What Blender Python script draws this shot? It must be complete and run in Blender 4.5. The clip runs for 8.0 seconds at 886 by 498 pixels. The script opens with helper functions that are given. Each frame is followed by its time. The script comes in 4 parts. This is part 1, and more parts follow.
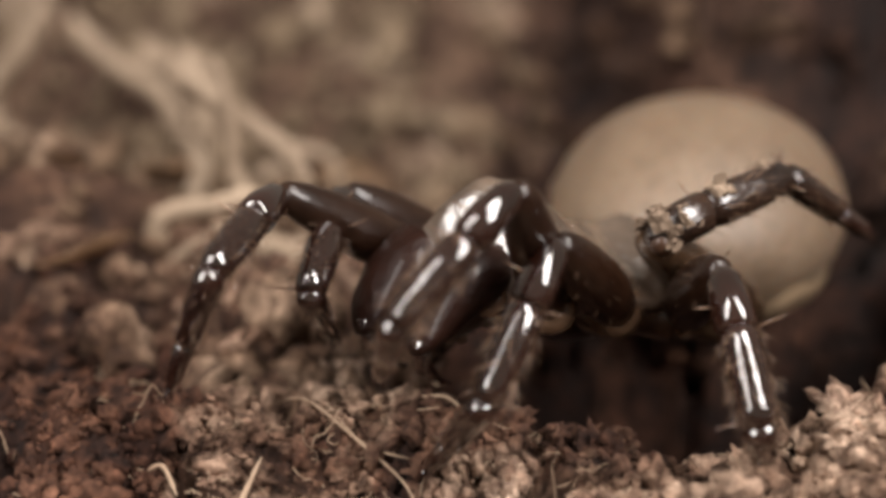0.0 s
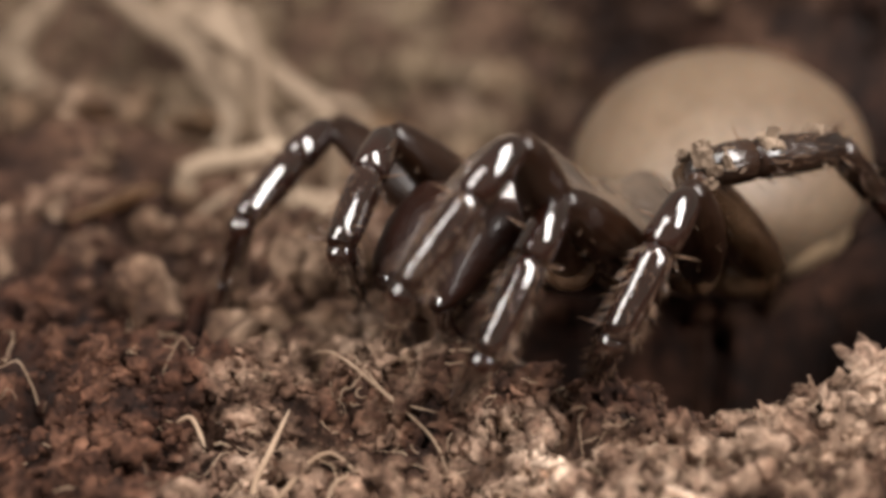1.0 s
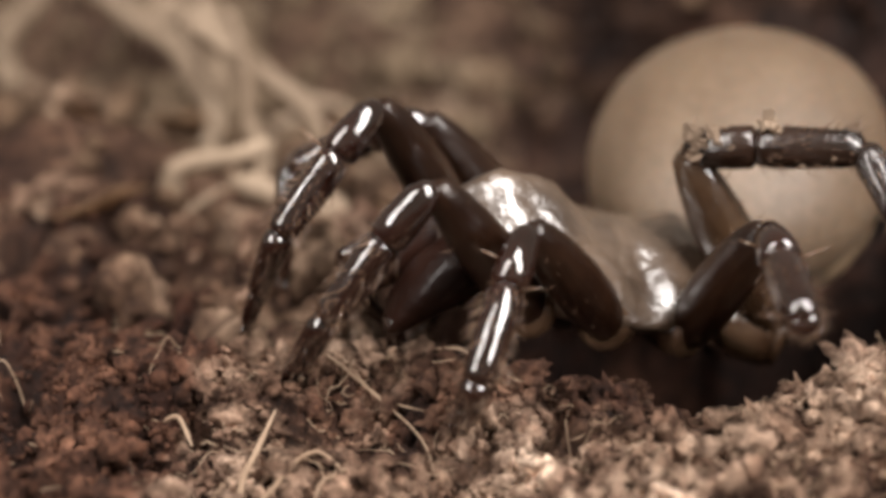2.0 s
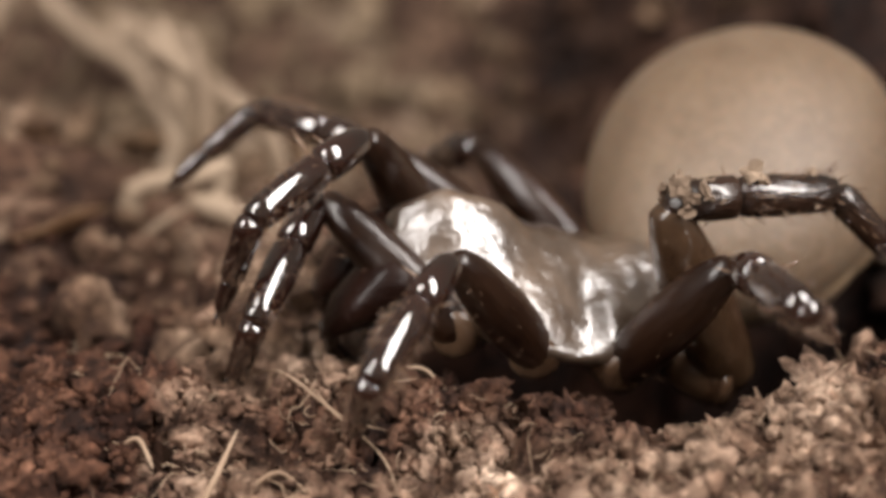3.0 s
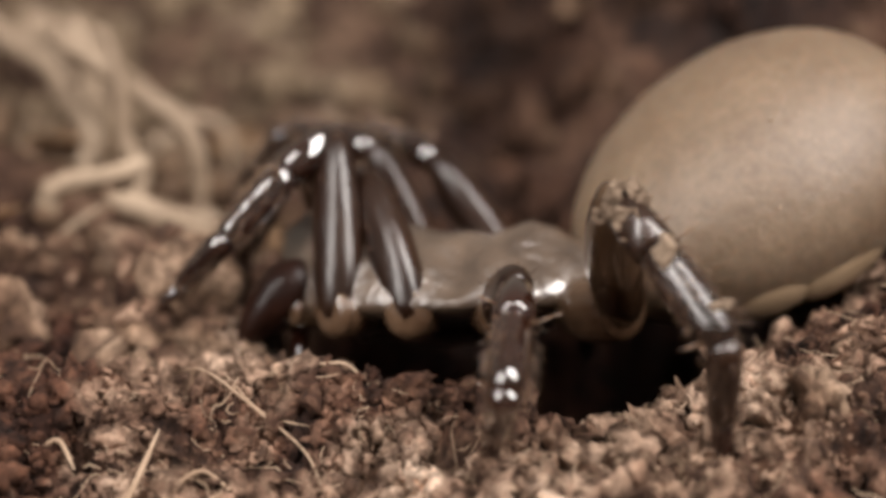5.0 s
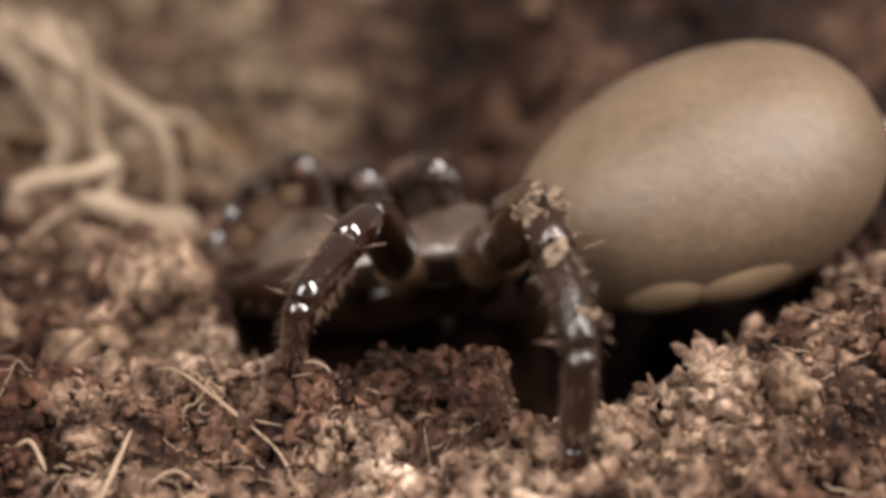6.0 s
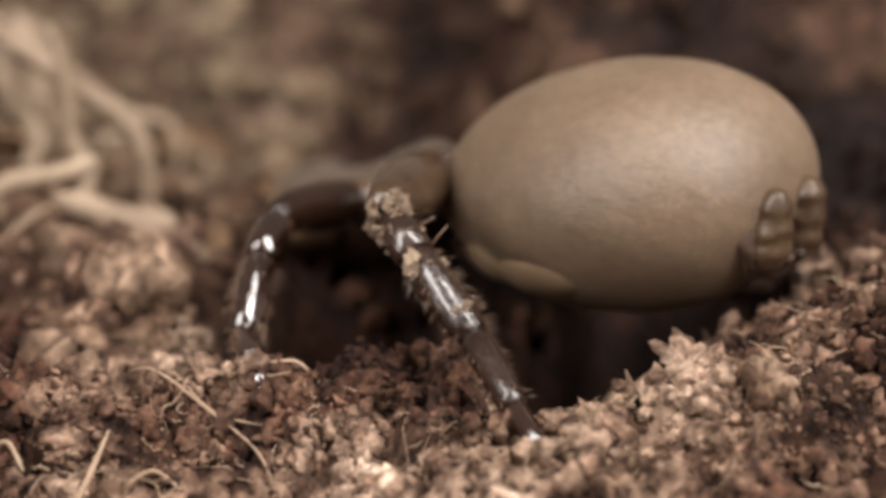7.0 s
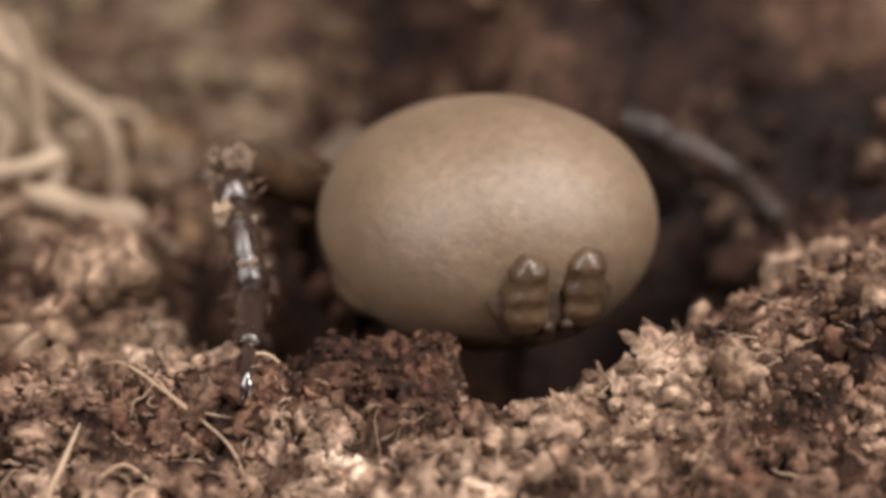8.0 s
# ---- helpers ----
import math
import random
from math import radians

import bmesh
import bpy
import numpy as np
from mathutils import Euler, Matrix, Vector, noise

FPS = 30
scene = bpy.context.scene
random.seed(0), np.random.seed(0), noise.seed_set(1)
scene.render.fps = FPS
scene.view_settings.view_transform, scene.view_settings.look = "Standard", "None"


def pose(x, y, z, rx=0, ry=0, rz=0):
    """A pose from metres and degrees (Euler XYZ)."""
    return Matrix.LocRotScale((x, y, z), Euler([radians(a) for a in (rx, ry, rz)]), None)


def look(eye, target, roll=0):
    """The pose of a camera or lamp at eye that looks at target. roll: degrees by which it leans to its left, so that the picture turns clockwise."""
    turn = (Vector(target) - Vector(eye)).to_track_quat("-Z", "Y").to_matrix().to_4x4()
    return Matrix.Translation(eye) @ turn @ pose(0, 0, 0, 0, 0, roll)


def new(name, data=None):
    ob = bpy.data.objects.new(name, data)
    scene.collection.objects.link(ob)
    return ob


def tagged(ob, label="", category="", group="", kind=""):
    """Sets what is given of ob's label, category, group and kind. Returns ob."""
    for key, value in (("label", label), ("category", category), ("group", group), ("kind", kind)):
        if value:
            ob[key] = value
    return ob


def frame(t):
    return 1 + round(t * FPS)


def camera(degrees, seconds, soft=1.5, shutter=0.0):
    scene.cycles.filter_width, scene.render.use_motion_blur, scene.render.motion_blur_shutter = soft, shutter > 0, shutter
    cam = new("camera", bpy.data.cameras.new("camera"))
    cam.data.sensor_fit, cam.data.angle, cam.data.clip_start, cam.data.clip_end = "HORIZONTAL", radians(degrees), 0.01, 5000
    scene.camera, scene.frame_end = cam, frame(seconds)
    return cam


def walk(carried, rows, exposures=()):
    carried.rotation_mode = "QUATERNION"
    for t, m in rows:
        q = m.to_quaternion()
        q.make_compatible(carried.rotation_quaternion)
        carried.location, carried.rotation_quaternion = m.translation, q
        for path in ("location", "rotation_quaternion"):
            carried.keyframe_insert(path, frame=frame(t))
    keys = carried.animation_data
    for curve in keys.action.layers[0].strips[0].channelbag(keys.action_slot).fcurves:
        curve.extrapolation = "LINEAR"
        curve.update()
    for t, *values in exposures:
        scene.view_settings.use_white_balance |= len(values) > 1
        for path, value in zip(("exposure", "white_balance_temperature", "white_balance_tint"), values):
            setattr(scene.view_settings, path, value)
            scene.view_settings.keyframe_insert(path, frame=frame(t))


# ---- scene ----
MM = 0.001  # lengths below are in millimetres unless said otherwise


def mpose(x, y, z, rx=0, ry=0, rz=0):
    return pose(x * MM, y * MM, z * MM, rx, ry, rz)


# ---- camera: a close-up lens on a stand, 20 mm above the soil, panning slowly to its right ----
cam = camera(30, 8.0, soft=3.9, shutter=0.5)
cam.data.dof.use_dof = True
cam.data.dof.focus_distance = 49.0 * MM
cam.data.dof.aperture_fstop = 34.0
PAN = (  # seconds, tilt, pan in degrees
    (0, 73.592, 6.663),
    (0.4, 73.249, 7.353),
    (0.5, 72.270, 7.182),
    (1, 72.013, 7.689),
    (2.5, 71.938, 6.520),
    (3, 72.609, 5.770),
    (3.5, 72.556, 5.520),
    (4, 72.423, 4.120),
    (4.2, 72.462, 3.720),
    (5.3, 72.382, 2.573),
    (5.5, 72.363, 2.299),
    (6, 72.350, 1.879),
    (6.5, 72.215, 1.569),
    (7, 72.288, 1.072),
    (7.5, 72.203, 0.416),
    (8, 72.000, 0.000),
)
walk(cam, [(t, mpose(0, 0, 20, tilt, 0, pan)) for t, tilt, pan in PAN], exposures=((0, -0.02), (1, -0.05), (2.5, -0.08), (4.2, -0.15), (5.3, 0.02), (8, 0.04)))

# ---- light: a strong film lamp on the right and a weaker one on the left, in a dim room ----
room = bpy.data.worlds.new("dim_room")
scene.world = room
room.use_nodes = True
room.node_tree.nodes["Background"].inputs[0].default_value = (1.0, 0.84, 0.70, 1)
room.node_tree.nodes["Background"].inputs[1].default_value = 0.22


def film_lamp(azimuth, height, distance, watts, colour):
    """A tall strip lamp; azimuth in degrees to the right of the way back to the camera, height in degrees above the soil."""
    data = bpy.data.lights.new("film_lamp", "AREA")
    data.shape, data.size, data.size_y, data.energy, data.color = "RECTANGLE", 55 * MM, 270 * MM, watts, colour
    ob = new("film_lamp", data)
    a, h = radians(azimuth), radians(height)
    aim_at = Vector((1, 53, 2)) * MM
    ob.matrix_world = look(aim_at + Vector((math.sin(a) * math.cos(h), -math.cos(a) * math.cos(h), math.sin(h))) * distance * MM, aim_at)
    return ob


film_lamp(-46, 37, 260, 0.70, (1.0, 0.935, 0.895))
film_lamp(54, 50, 260, 1.24, (1.0, 0.935, 0.895))


# ---- materials ----
def material(name):
    m = bpy.data.materials.new(name)
    m.use_nodes = True
    return m, m.node_tree.nodes, m.node_tree.links, m.node_tree.nodes["Principled BSDF"]


def warm(colour):
    """Colours lean to the red of this warm earth."""
    return (colour[0], colour[1] * 0.875, colour[2] * 0.79)


def noise_node(nodes, links, scale, detail=4, rough=0.6, space="Object"):
    co = nodes.new("ShaderNodeTexCoord")
    n = nodes.new("ShaderNodeTexNoise")
    n.inputs["Scale"].default_value, n.inputs["Detail"].default_value, n.inputs["Roughness"].default_value = scale, detail, rough
    links.new(co.outputs[space], n.inputs["Vector"])
    return n


def ramp_node(nodes, links, fac, stops):
    r = nodes.new("ShaderNodeValToRGB")
    while len(r.color_ramp.elements) < len(stops):
        r.color_ramp.elements.new(0.5)
    for e, (p, c) in zip(r.color_ramp.elements, stops):
        e.position, e.color = p, (*c, 1)
    links.new(fac, r.inputs["Fac"])
    return r


def bump_node(nodes, links, height, strength, distance, bsdf):
    b = nodes.new("ShaderNodeBump")
    b.inputs["Strength"].default_value, b.inputs["Distance"].default_value = strength, distance * MM
    links.new(height, b.inputs["Height"])
    links.new(b.outputs["Normal"], bsdf.inputs["Normal"])
    return b


def mix_node(nodes, links, fac, a, b, blend="MIX"):
    m = nodes.new("ShaderNodeMix")
    m.data_type, m.blend_type = "RGBA", blend
    for sock, v in ((m.inputs[0], fac), (m.inputs[6], a), (m.inputs[7], b)):
        if isinstance(v, (int, float)):
            sock.default_value = v
        elif isinstance(v, tuple):
            sock.default_value = (*v, 1)
        else:
            links.new(v, sock)
    return m.outputs[2]


def soil_material(name, dark, mid, pale, vary="Random Per Island", info="ShaderNodeNewGeometry", uneven=1.0, damp_shade_share=1.0):
    m, nodes, links, bsdf = material(name)
    big = noise_node(nodes, links, 160, 5)
    fine = noise_node(nodes, links, 2600, 6, 0.7)
    a = ramp_node(nodes, links, big.outputs["Fac"], ((0.32, warm(dark)), (0.52, warm(mid)), (0.72, warm(pale))))
    b = ramp_node(nodes, links, fine.outputs["Fac"], ((0.35, (0.45, 0.42, 0.40)), (0.62, (1.25, 1.22, 1.2))))
    col = mix_node(nodes, links, 1.0, a.outputs[0], b.outputs[0], "MULTIPLY")
    lumps = noise_node(nodes, links, 1150, 4, 0.62)
    d = ramp_node(nodes, links, lumps.outputs["Fac"], ((0.37, (0.36, 0.30, 0.27)), (0.5, (0.95, 0.93, 0.91)), (0.64, (1.6, 1.6, 1.6))))
    col = mix_node(nodes, links, uneven, col, d.outputs[0], "MULTIPLY")
    clumps = noise_node(nodes, links, 430, 3, 0.55)
    e = ramp_node(nodes, links, clumps.outputs["Fac"], ((0.36, (0.55, 0.48, 0.45)), (0.52, (1.0, 0.98, 0.96)), (0.66, (1.32, 1.34, 1.35))))
    col = mix_node(nodes, links, uneven, col, e.outputs[0], "MULTIPLY")
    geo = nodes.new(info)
    # by Pointiness, crevice shade goes into the ground colour: concave spots darker
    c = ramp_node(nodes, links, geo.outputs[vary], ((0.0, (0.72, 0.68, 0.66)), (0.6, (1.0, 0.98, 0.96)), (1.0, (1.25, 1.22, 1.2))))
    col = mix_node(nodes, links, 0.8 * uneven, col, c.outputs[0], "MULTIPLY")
    # damp reddish soil left of the mound and before the right bank, plus painted shade
    place = nodes.new("ShaderNodeNewGeometry")
    blot = noise_node(nodes, links, 230, 3)
    split = nodes.new("ShaderNodeSeparateXYZ")
    links.new(place.outputs["Position"], split.inputs[0])

    def band(socket, low, high):
        r = nodes.new("ShaderNodeMapRange")
        r.interpolation_type = "SMOOTHSTEP"
        r.inputs[1].default_value, r.inputs[2].default_value = low * MM, high * MM
        links.new(socket, r.inputs[0])
        return r.outputs[0]

    def calc(kind, a, b):
        n = nodes.new("ShaderNodeMath")
        n.operation = kind
        for k, v in enumerate((a, b)):
            if isinstance(v, float):
                n.inputs[k].default_value = v
            else:
                links.new(v, n.inputs[k])
        return n.outputs[0]

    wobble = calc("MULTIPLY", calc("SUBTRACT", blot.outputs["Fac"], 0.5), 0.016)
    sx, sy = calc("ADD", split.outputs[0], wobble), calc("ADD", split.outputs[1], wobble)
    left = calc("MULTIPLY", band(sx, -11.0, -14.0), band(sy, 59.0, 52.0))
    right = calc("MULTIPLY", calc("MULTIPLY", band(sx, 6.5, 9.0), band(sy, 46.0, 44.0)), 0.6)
    # shade on the bank behind the burrow, painted into the soil colour
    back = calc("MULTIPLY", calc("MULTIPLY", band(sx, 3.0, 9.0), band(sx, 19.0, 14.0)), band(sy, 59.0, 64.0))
    # shade lying behind the spider, put into the soil colour as well
    hollow_shade = calc("MULTIPLY", calc("MULTIPLY", band(sx, -12.5, -8.0), band(sy, 55.0, 59.0)), band(sy, 78.0, 72.0))
    # red-brown soil of the rim, with shade under the spider's body painted in
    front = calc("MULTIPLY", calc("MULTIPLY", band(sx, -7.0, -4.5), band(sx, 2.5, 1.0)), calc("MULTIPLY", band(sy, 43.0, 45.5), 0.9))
    damp_shade = calc("MULTIPLY", calc("MAXIMUM", calc("MAXIMUM", calc("MAXIMUM", left, front), right), calc("MAXIMUM", back, hollow_shade)), damp_shade_share)
    dry = calc("MULTIPLY", band(sx, 1.0, -11.0), band(sy, 66.0, 76.0))  # the slope behind is pale and dry
    col = mix_node(nodes, links, dry, col, mix_node(nodes, links, 1.0, col, (1.15, 1.3, 1.35), "MULTIPLY"))
    col = mix_node(nodes, links, damp_shade, col, mix_node(nodes, links, 1.0, col, (0.30, 0.20, 0.165), "MULTIPLY"))
    # second, darker coat of the bank's painted shade
    bank_shade = calc("MULTIPLY", calc("MULTIPLY", calc("MULTIPLY", band(sx, 2.0, 9.0), band(sx, 19.0, 14.0)), band(sy, 58.0, 63.0)), 0.7)
    col = mix_node(nodes, links, bank_shade, col, mix_node(nodes, links, 1.0, col, (0.28, 0.22, 0.20), "MULTIPLY"))
    links.new(col, bsdf.inputs["Base Color"])
    bsdf.inputs["Roughness"].default_value = 0.85
    bsdf.inputs["Specular IOR Level"].default_value = 0.3
    relief = calc("ADD", calc("MULTIPLY", fine.outputs["Fac"], 0.45), lumps.outputs["Fac"])
    bump_node(nodes, links, relief, 1.0, 0.34, bsdf)
    return m


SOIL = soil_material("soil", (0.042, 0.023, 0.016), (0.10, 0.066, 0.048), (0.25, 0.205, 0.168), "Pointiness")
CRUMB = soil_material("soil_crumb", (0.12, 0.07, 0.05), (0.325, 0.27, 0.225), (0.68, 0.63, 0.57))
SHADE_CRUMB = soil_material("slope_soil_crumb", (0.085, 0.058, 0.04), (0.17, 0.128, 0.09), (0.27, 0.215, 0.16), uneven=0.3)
CLOD = soil_material("soil_clod", (0.095, 0.056, 0.038), (0.19, 0.146, 0.11), (0.33, 0.28, 0.23), "Random", "ShaderNodeObjectInfo", uneven=0.6, damp_shade_share=0.35)


def chitin_material(name, dark, light, rough, coat, grain=0.12, coat_rough=0.08, stretch=0.22, scale=2300):
    m, nodes, links, bsdf = material(name)
    n = noise_node(nodes, links, 420, 4)
    a = ramp_node(nodes, links, n.outputs["Fac"], ((0.35, warm(dark)), (0.7, warm(light))))
    links.new(a.outputs[0], bsdf.inputs["Base Color"])
    bsdf.inputs["Roughness"].default_value = rough
    bsdf.inputs["Coat Weight"].default_value = coat
    bsdf.inputs["Coat Roughness"].default_value = coat_rough
    fine = noise_node(nodes, links, scale, 4)
    lengthwise = nodes.new("ShaderNodeMapping")
    lengthwise.inputs["Scale"].default_value = (1.0, stretch, 1.0)
    links.new(fine.inputs["Vector"].links[0].from_socket, lengthwise.inputs["Vector"])
    links.new(lengthwise.outputs[0], fine.inputs["Vector"])
    bump_node(nodes, links, fine.outputs["Fac"], 0.75, grain, bsdf)
    return m


CHITIN = chitin_material("black_chitin", (0.008, 0.003, 0.002), (0.026, 0.0085, 0.0055), 0.1, 1.0, 0.07, 0.05)
CHITIN.node_tree.nodes["Principled BSDF"].inputs["IOR"].default_value = 2.0
FEMUR = chitin_material("brown_chitin", (0.011, 0.0045, 0.0026), (0.03, 0.0145, 0.0075), 0.3, 0.25, 0.09)
HIND_FEMUR = chitin_material("olive_chitin", (0.034, 0.019, 0.0105), (0.088, 0.059, 0.036), 0.2, 0.8, 0.07)
HIP_RING = chitin_material("hip_chitin", (0.05, 0.028, 0.016), (0.15, 0.105, 0.07), 0.2, 1.0, 0.06)
DUSTY = chitin_material("dusty_chitin", (0.009, 0.0045, 0.003), (0.034, 0.017, 0.010), 0.27, 0.7, 0.24, 0.09, 0.3, 1900)
DUSTY.node_tree.nodes["Principled BSDF"].inputs["IOR"].default_value = 1.6
DULLED = chitin_material("soil_dulled_chitin", (0.009, 0.0045, 0.003), (0.034, 0.017, 0.010), 0.5, 0.12, 0.24, 0.2, 0.3, 1900)
CARAPACE = chitin_material("carapace_chitin", (0.035, 0.023, 0.015), (0.15, 0.115, 0.085), 0.33, 1.0, 0.6, 0.14, 0.8, 480)
CARAPACE.node_tree.nodes["Principled BSDF"].inputs["IOR"].default_value = 2.3
JAW = chitin_material("jaw_chitin", (0.010, 0.0042, 0.003), (0.026, 0.0105, 0.007), 0.4, 0.15)
JAW.node_tree.nodes["Principled BSDF"].inputs["Specular IOR Level"].default_value = 0.15
BRISTLE = chitin_material("bristle", (0.07, 0.04, 0.027), (0.34, 0.25, 0.18), 0.18, 1.0)


def abdomen_material():
    m, nodes, links, bsdf = material("abdomen_skin")
    big = noise_node(nodes, links, 210, 4)
    fine = noise_node(nodes, links, 2600, 6, 0.72)
    a = ramp_node(nodes, links, big.outputs["Fac"], ((0.3, warm((0.155, 0.119, 0.084))), (0.7, warm((0.24, 0.197, 0.147)))))
    b = ramp_node(nodes, links, fine.outputs["Fac"], ((0.36, (0.78, 0.76, 0.73)), (0.64, (1.1, 1.09, 1.08))))
    links.new(mix_node(nodes, links, 1.0, a.outputs[0], b.outputs[0], "MULTIPLY"), bsdf.inputs["Base Color"])
    bsdf.inputs["Roughness"].default_value = 0.46
    bsdf.inputs["Subsurface Weight"].default_value = 0.25
    bsdf.inputs["Subsurface Radius"].default_value = (1.0, 0.45, 0.25)
    bsdf.inputs["Subsurface Scale"].default_value = 0.9 * MM
    bsdf.inputs["Specular IOR Level"].default_value = 0.8
    bump_node(nodes, links, fine.outputs["Fac"], 0.6, 0.09, bsdf)
    return m


ABDOMEN_SKIN = abdomen_material()


def plant_material(name, low, high, rough=0.7):
    m, nodes, links, bsdf = material(name)
    n = noise_node(nodes, links, 300, 5)
    a = ramp_node(nodes, links, n.outputs["Fac"], ((0.3, warm(low)), (0.7, warm(high))))
    links.new(a.outputs[0], bsdf.inputs["Base Color"])
    bsdf.inputs["Roughness"].default_value = rough
    bump_node(nodes, links, n.outputs["Fac"], 0.4, 0.1, bsdf)
    return m


STRAW = plant_material("dry_stem", (0.20, 0.16, 0.115), (0.41, 0.355, 0.28))
ROOT = plant_material("rootlet", (0.27, 0.20, 0.14), (0.50, 0.42, 0.33))
LITTER = plant_material("dead_leaf", (0.20, 0.13, 0.075), (0.42, 0.31, 0.20))
MEMBRANE = plant_material("joint_skin", (0.04, 0.022, 0.014), (0.09, 0.05, 0.032), 0.3)
GRIT = plant_material("soil_grit", (0.12, 0.09, 0.066), (0.34, 0.29, 0.23), 0.9)
LUNG = plant_material("lung_cover_skin", (0.24, 0.19, 0.13), (0.33, 0.27, 0.19), 0.28)
FIELD = chitin_material("puckered_skin", (0.02, 0.0105, 0.006), (0.06, 0.036, 0.021), 0.6, 0.0)
SPINNERET = chitin_material("spinneret_skin", (0.045, 0.027, 0.015), (0.12, 0.085, 0.05), 0.42, 0.2)


# ---- mesh helpers ----
def part(name, bm, mat, parent=None, label="", smooth=True):
    """Links a bmesh (in millimetres) as one mesh object."""
    mesh = bpy.data.meshes.new(name)
    bmesh.ops.scale(bm, vec=(MM, MM, MM), verts=bm.verts)
    bm.to_mesh(mesh)
    bm.free()
    mesh.materials.append(mat)
    if smooth:
        mesh.polygons.foreach_set("use_smooth", [True] * len(mesh.polygons))
    ob = new(name, mesh)
    ob.parent = parent
    return tagged(ob, label)


def loft(bm, rings, closed_start=True, closed_end=True):
    """Skins rings of equal length."""
    made = [[bm.verts.new(p) for p in ring] for ring in rings]
    n = len(made[0])
    for a, b in zip(made, made[1:]):
        for i in range(n):
            bm.faces.new((a[i], a[(i + 1) % n], b[(i + 1) % n], b[i]))
    if closed_start:
        bm.faces.new(made[0][::-1])
    if closed_end:
        bm.faces.new(made[-1])


def limb(bm, sections, sides=14, flat=1.0):
    """A limb along +Y: sections of (y, radius, lift)."""
    rings = []
    for y, r, z in sections:
        rings.append([(r * flat * math.cos(2 * math.pi * i / sides), y, z + r * math.sin(2 * math.pi * i / sides)) for i in range(sides)])
    loft(bm, rings)


def tube(bm, points, radii, sides=6):
    points = [Vector(p) for p in points]
    rings = []
    side = Vector((0.31, 0.2, 0.93))
    for i, p in enumerate(points):
        along = (points[min(i + 1, len(points) - 1)] - points[max(i - 1, 0)]).normalized()
        u = along.cross(side)
        if u.length < 0.05:
            u = along.cross(Vector((1, 0, 0)))
        u.normalize()
        v = along.cross(u)
        r = radii[i]
        rings.append([p + r * (u * math.cos(2 * math.pi * k / sides) + v * math.sin(2 * math.pi * k / sides)) for k in range(sides)])
    loft(bm, rings)


def value_noise(x, y, seed):
    """Smooth noise in 0..1 on a unit lattice."""
    xi, yi = np.floor(x).astype(np.int64), np.floor(y).astype(np.int64)
    fx, fy = x - xi, y - yi
    fx, fy = fx * fx * (3 - 2 * fx), fy * fy * (3 - 2 * fy)

    def lattice(a, b):
        h = (a * 374761393 + b * 668265263 + seed * 982451653) & 0x7FFFFFFF
        h = ((h ^ (h >> 13)) * 1274126177) & 0x7FFFFFFF
        return ((h ^ (h >> 16)) & 0xFFFF) / 65535.0

    top = lattice(xi, yi) * (1 - fx) + lattice(xi + 1, yi) * fx
    low = lattice(xi, yi + 1) * (1 - fx) + lattice(xi + 1, yi + 1) * fx
    return top * (1 - fy) + low * fy


def bell(x, y, cx, cy, sx, sy):
    return np.exp(-((x - cx) / sx) ** 2 - ((y - cy) / sy) ** 2)


def step(a, b, v):
    s = np.clip((v - a) / (b - a), 0, 1)
    return s * s * (3 - 2 * s)


def burrow_edge(x):
    """How far from the camera the lip of the burrow lies."""
    return 46.3 + 0.22 * np.clip(x, 0, 20) + 0.042 * np.clip(x, 0, 20) ** 2 + 2.1 * step(0.9, -0.1, x) + 0.6 * step(-4.0, -7.0, x)


def burrow(x, y):
    """1 inside the steep mouth of the burrow, 0 outside."""
    edge = burrow_edge(x) + 0.35 * (value_noise(x / 0.9, y / 0.9, 41) - 0.5)
    wide = 1.2 * (value_noise(x / 1.7, y / 1.7, 43) - 0.5)
    return step(edge, edge + 0.9, y) * step(-9.6 + wide, -8.4 + wide, x) * step(11.6 + wide, 10.2 + wide, x) * step(59.0 + wide + 5 * step(3, 7, x), 57.5 + wide + 5 * step(3, 7, x), y)


def lip(x, y):
    edge = burrow_edge(x)
    return step(0.4, 1.6, x) * step(8.5, 6.5, x) * step(edge - 1.3, edge - 0.5, y) * step(edge + 2.0, edge + 1.0, y)


def crevice(x, y):
    """1 in the dark gaps between the clumps of soil."""
    return step(0.58, 0.80, value_noise(x / 0.85 + 9, y / 0.7, 17)) * step(0.30, 0.55, value_noise(x / 3.3, y / 3.3, 19))


